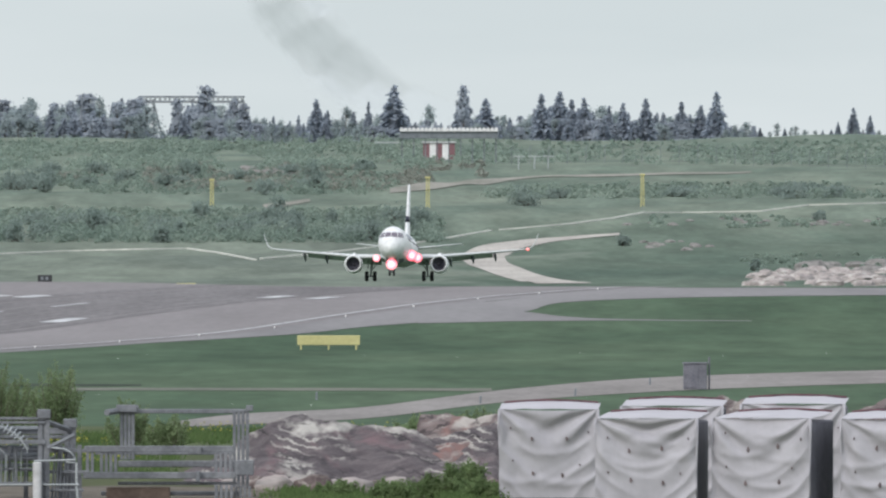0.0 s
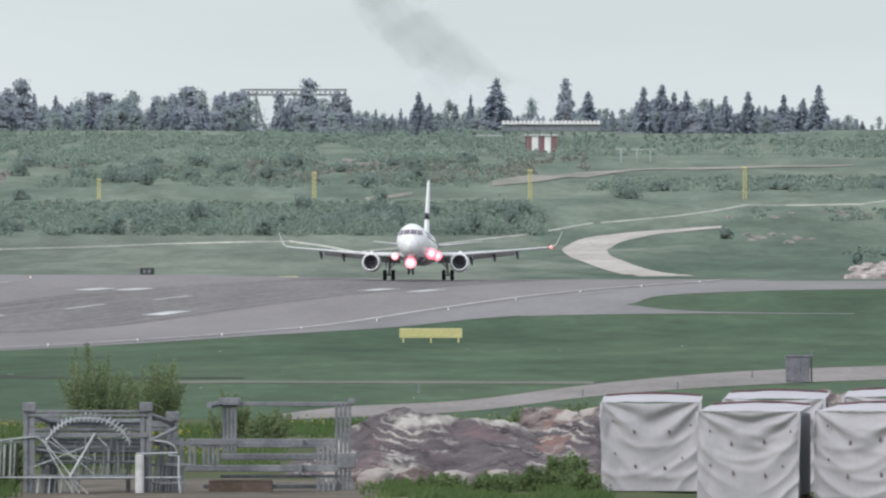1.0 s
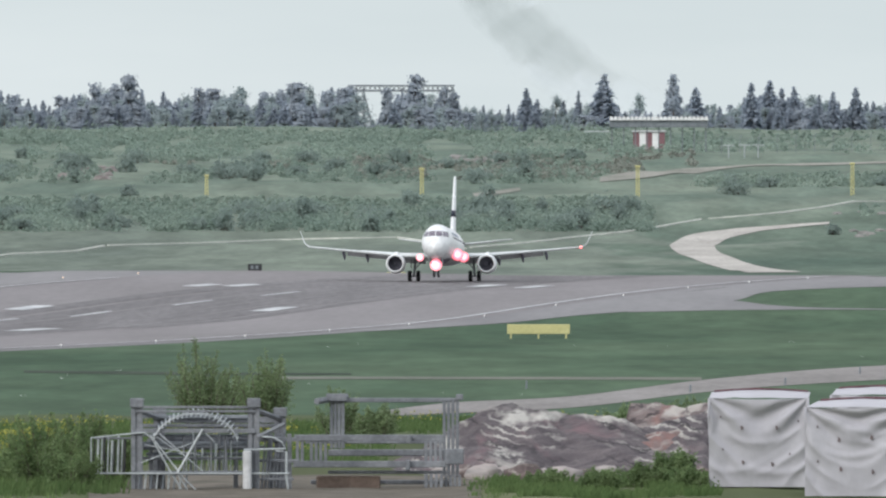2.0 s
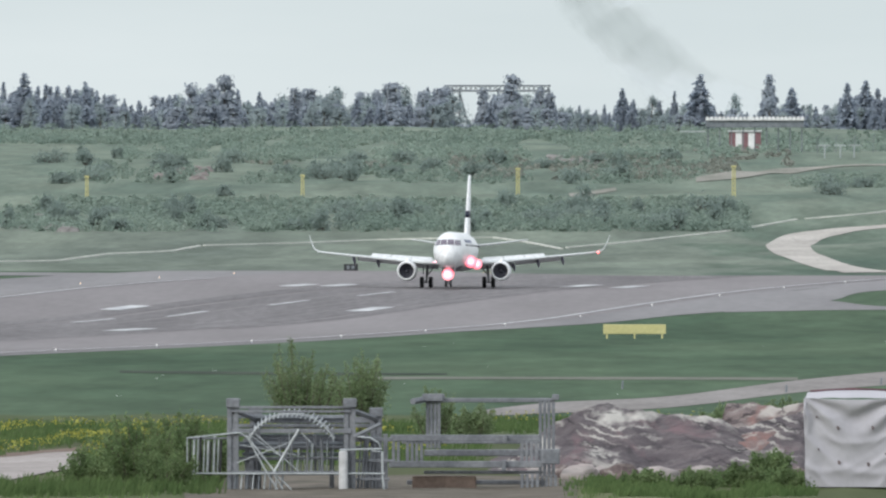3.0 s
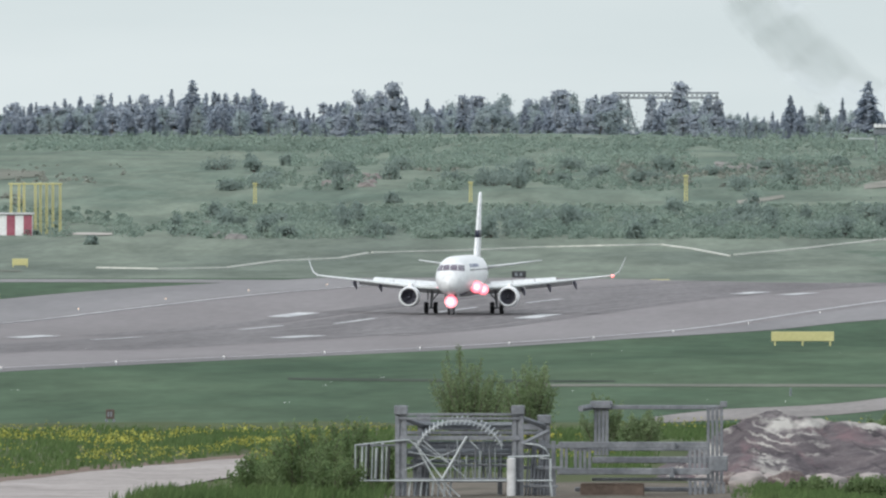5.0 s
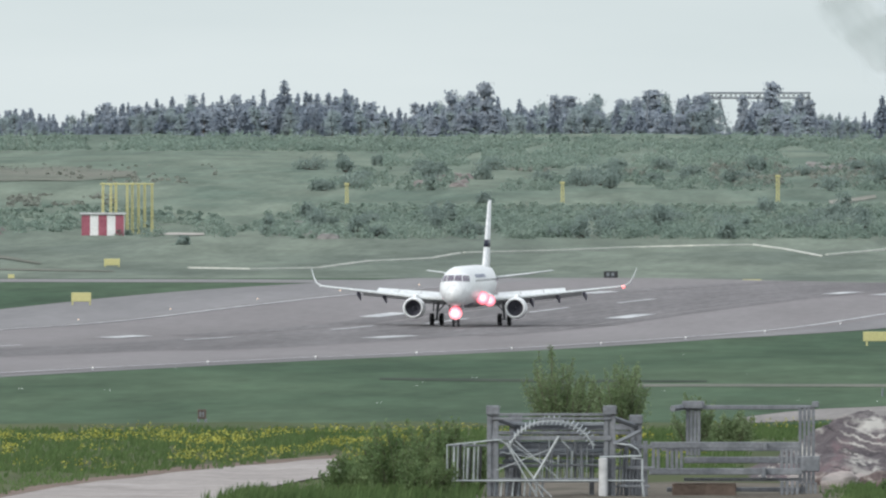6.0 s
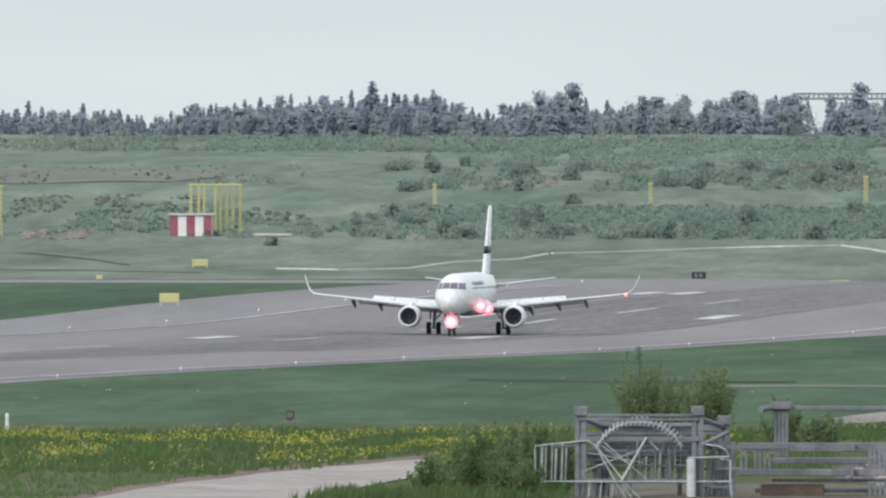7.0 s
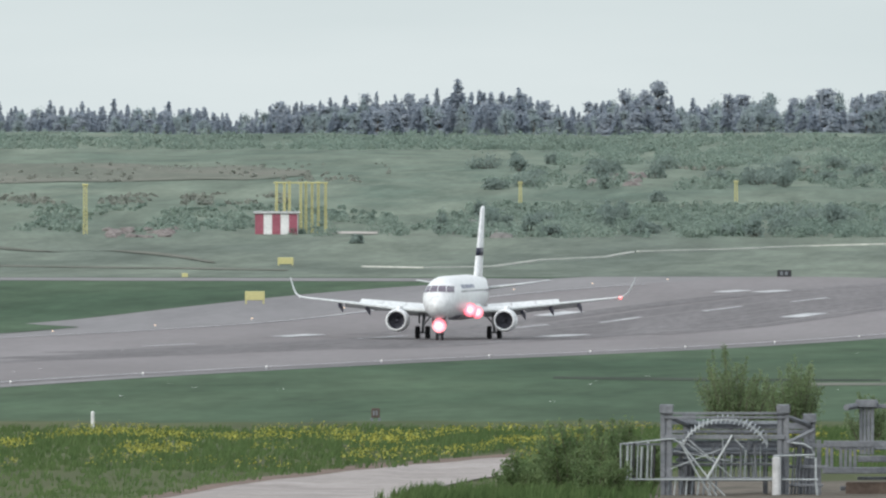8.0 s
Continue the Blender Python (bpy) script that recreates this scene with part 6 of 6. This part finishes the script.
def blades(name, count, region, hmin, hmax, seed, material, label, keep=None, width=0.012):
    rng = random.Random(seed)
    b = Buf()
    u0, u1, y0, y1 = region
    for _ in range(count):
        y = rng.uniform(y0, y1)
        x = (rng.uniform(u0, u1) - 784) * y / F
        if keep and not keep(x, y):
            continue
        z = land(x, y) - 0.02
        for k in range(5):
            h = rng.uniform(hmin, hmax)
            a = rng.uniform(0, 6.3)
            ox, oy = x + rng.uniform(-.08, .08), y + rng.uniform(-.08, .08)
            dx, dy = math.cos(a), math.sin(a)
            ln = rng.uniform(0.1, 0.5) * h
            b.add([(ox - width, oy, z), (ox + width, oy, z), (ox + dx * ln + width * .3, oy + dy * ln, z + h), (ox + dx * ln * 0.4 - width * 0.8, oy + dy * ln * .4, z + h * 0.6)], [(0, 1, 2, 3)])
    return solid(name, b, material, label, "grass", kind="stuff")


def off_track(x, y):
    u = x * F / y + 784
    return not (track_top(u) - 3 + 9 * noise.noise((x * 1.7, 2.5, 0)) < (215 + fall(y) * F / y) < track_low(u))


def track_top(u):
    return float(np.interp(-u, (395, 550, 700, 809, 1000, 1300), (818, 831, 845, 858, 889, 935)))


def track_low(u):
    return float(np.interp(-u, (395, 445, 520, 600, 760, 1000), (846, 856, 870, 890, 925, 980))) if u < -395 else 0.0


def build_meadow():
    blades("meadow_grass", 5200, (-1350, 320, 407, 452), 0.07, 0.2, 1, BLADE, "rough green meadow grass beside the track", off_track)
    blades("meadow_grass", 1500, (300, 1100, 440, 458), 0.06, 0.2, 2, BLADE, "rough green grass behind the rocks")
    blades("weeds", 1700, (500, 900, 381, 398), 0.05, 0.2, 3, BLADE, "lush green weeds at the foot of the rocks", lambda x, y: noise.noise((x * 1.3, y * 0.2, 4.0)) > -0.15, width=0.018)
    blades("weeds", 1800, (-1350, 560, 379, 410), 0.05, 0.16, 7, BLADE, "short trampled grass round the racks", lambda x, y: off_track(x, y) and not -9.9 < x < -3.2)
    blades("weeds", 700, (-900, -150, 381, 390), 0.1, 0.3, 4, BLADE, "long grass beside the dirt track", off_track)
    rng = random.Random(6)
    b = Buf()
    for _ in range(4600):
        y = rng.triangular(405, 453, 428)
        u = rng.uniform(-1350, 240)
        x = (u - 784) * y / F
        if noise.noise((x * 0.55, y * 0.09, 9.0)) < 0.03 or not off_track(x, y):
            continue
        z = land(x, y)
        for k in range(rng.randint(2, 7)):
            b.leaf((x + rng.uniform(-.1, .1), y + rng.uniform(-.1, .1), z + rng.uniform(0.08, 0.21)), rng.uniform(0.013, 0.027), rng, 0.3, 0.8)
    for _ in range(160):
        y = rng.uniform(446, 457)
        x = (rng.uniform(240, 700) - 784) * y / F
        b.leaf((x, y, land(x, y) + rng.uniform(0.12, 0.25)), 0.025, rng, 0.3, 0.8)
    solid("yellow_flowers", b, FLOWER, "bright yellow wild flowers in the meadow", "flowers", kind="stuff")
    ribbon("track_bank", ((-400, 812), (-550, 824), (-700, 837), (-809, 851), (-1000, 880), (-1300, 924)), ((-400, 822), (-550, 834), (-700, 848), (-809, 861), (-1000, 892), (-1300, 937)), BANK, "reddish bare soil bank along the track", "soil", 0.012, near=345, far=480)


for u0, u1, y, h, d, seed, lean in ((884, 1058, 388, 1.53, 1.5, 1, -2), (1054, 1234, 382, 1.51, 1.7, 2, -8), (1259, 1437, 382, 1.48, 1.7, 3, -15), (1489, 1670, 382, 1.51, 1.7, 4, -6), (1100, 1278, 388.6, 1.6, 1.6, 5, -4), (1312, 1494, 389, 1.63, 1.6, 6, -4)):
    tarped_stack(((u0 + u1) / 2 - 784) * y / F, y, (u1 - u0) * y / F, h, d, seed, lean)
build_rack()
build_frames()
rock_sheet("rock_outcrop", -5.0, 1.3, 397, 414, 0.93, "bare folded grey and white granite outcrop", GRANITE, 3.3, 0.33)
rock_sheet("rock_outcrop", -0.6, 2.6, 401, 418, 1.0, "broken reddish granite outcrop", REDGRANITE, 8.1)
rock_sheet("rock_outcrop", 4.6, 9.5, 404, 424, 1.3, "bare pinkish granite ridge behind the stacks", REDGRANITE, 5.7)
for u, y, h, r, n, seed in ((-8, 436, 2.0, 0.72, 50, 1), (92, 438, 1.8, 0.6, 42, 2), (40, 440, 1.35, 0.8, 40, 3), (228, 432, 1.05, 0.45, 22, 4), (300, 430, 0.75, 0.5, 24, 5), (-300, 392, 1.3, 0.75, 66, 6), (-225, 396, 1.3, 0.65, 56, 7),
                            (-385, 391, 0.7, 0.5, 30, 8), (820, 396, 0.6, 0.45, 24, 9), (-165, 394, 1.0, 0.5, 36, 10), (-250, 386, 0.75, 0.6, 30, 11), (600, 390, 0.32, 0.35, 22, 12), (690, 388, 0.4, 0.4, 26, 13), (770, 390, 0.45, 0.4, 26, 14), (850, 388, 0.4, 0.35, 22, 15), (740, 440, 0.55, 0.6, 24, 16), (850, 442, 0.7, 0.6, 24, 17)):
    if y < 425:
        willow_shrub((u - 784) * y / F, y, h, r, n, seed, label="dense dark green shrub beside the racks", paint=THICKET)
    else:
        willow_shrub((u - 784) * y / F, y, h, r, n, seed)
build_meadow()
for i, (u, y, r) in enumerate(((452, 396, 0.22), (486, 395, 0.3), (520, 395.5, 0.24), (556, 395, 0.33), (592, 396, 0.2), (628, 395, 0.28), (664, 396, 0.22), (812, 398, 0.26), (846, 399, 0.34), (868, 397, 0.2), (700, 397, 0.24), (418, 396, 0.26))):
    x = (u - 784) * y / F
    b = Buf()
    boulder(b, None, (0, 0, 0), r * 1.3, r * 1.1, r * 0.7, i * 2.3 + 60)
    solid("boulder", b, ROCK if i % 3 else REDGRANITE, "pale loose boulder at the foot of the outcrop", "boulder", "loose boulders", at=pose(x, y, land(x, y) + r * 0.25, 0, 0, i * 40), smooth=True)


def motions():
    # distance along the runway every half second: 71 m/s at touchdown, 56 m/s at the end
    dist = (2348, 2311.5, 2275, 2241, 2207.5, 2175, 2143, 2112, 2083.5, 2055.6, 2027.5, 1999.5, 1971.5, 1944, 1915.5, 1887.5, 1859.5)
    rows = []
    for i, y in enumerate(dist):
        t = i * 0.5
        x = RUN_B + RUN_M * y
        ground = land(x, y) if y < 2250 else EYE - 16.82 + (y - 2250) * 0.0012
        pitch = 2.7 if t <= 1.5 else max(0.0, 2.7 * (1 - (t - 1.5) / 2.0))
        yaw = float(np.interp(t, (0, 1.5, 3.5, 4.5, 6.5, 8), (3.1, 2.7, 2.9, 3.3, 4.1, 4.5)))
        rows.append((t, pose(x, y, ground + 0.09, -pitch, 0, -yaw)))
    walk(airliner, rows)
    # Turning the lamp into the wing root imitates its beam fading from view.
    lit = pose(-2.05, -5.8, 2.15)
    walk(fading_lamp, [(0, lit), (2.6, lit), (3.0, pose(-1.75, -4.6, 2.35, -88)), (8, pose(-1.75, -4.6, 2.35, -88))])
    for sign, panel in spoilers:
        walk(panel, [(0, spoiler_pose(sign, 0)), (1.7, spoiler_pose(sign, 0)), (2.5, spoiler_pose(sign, 24)), (8, spoiler_pose(sign, 24))])


motions()
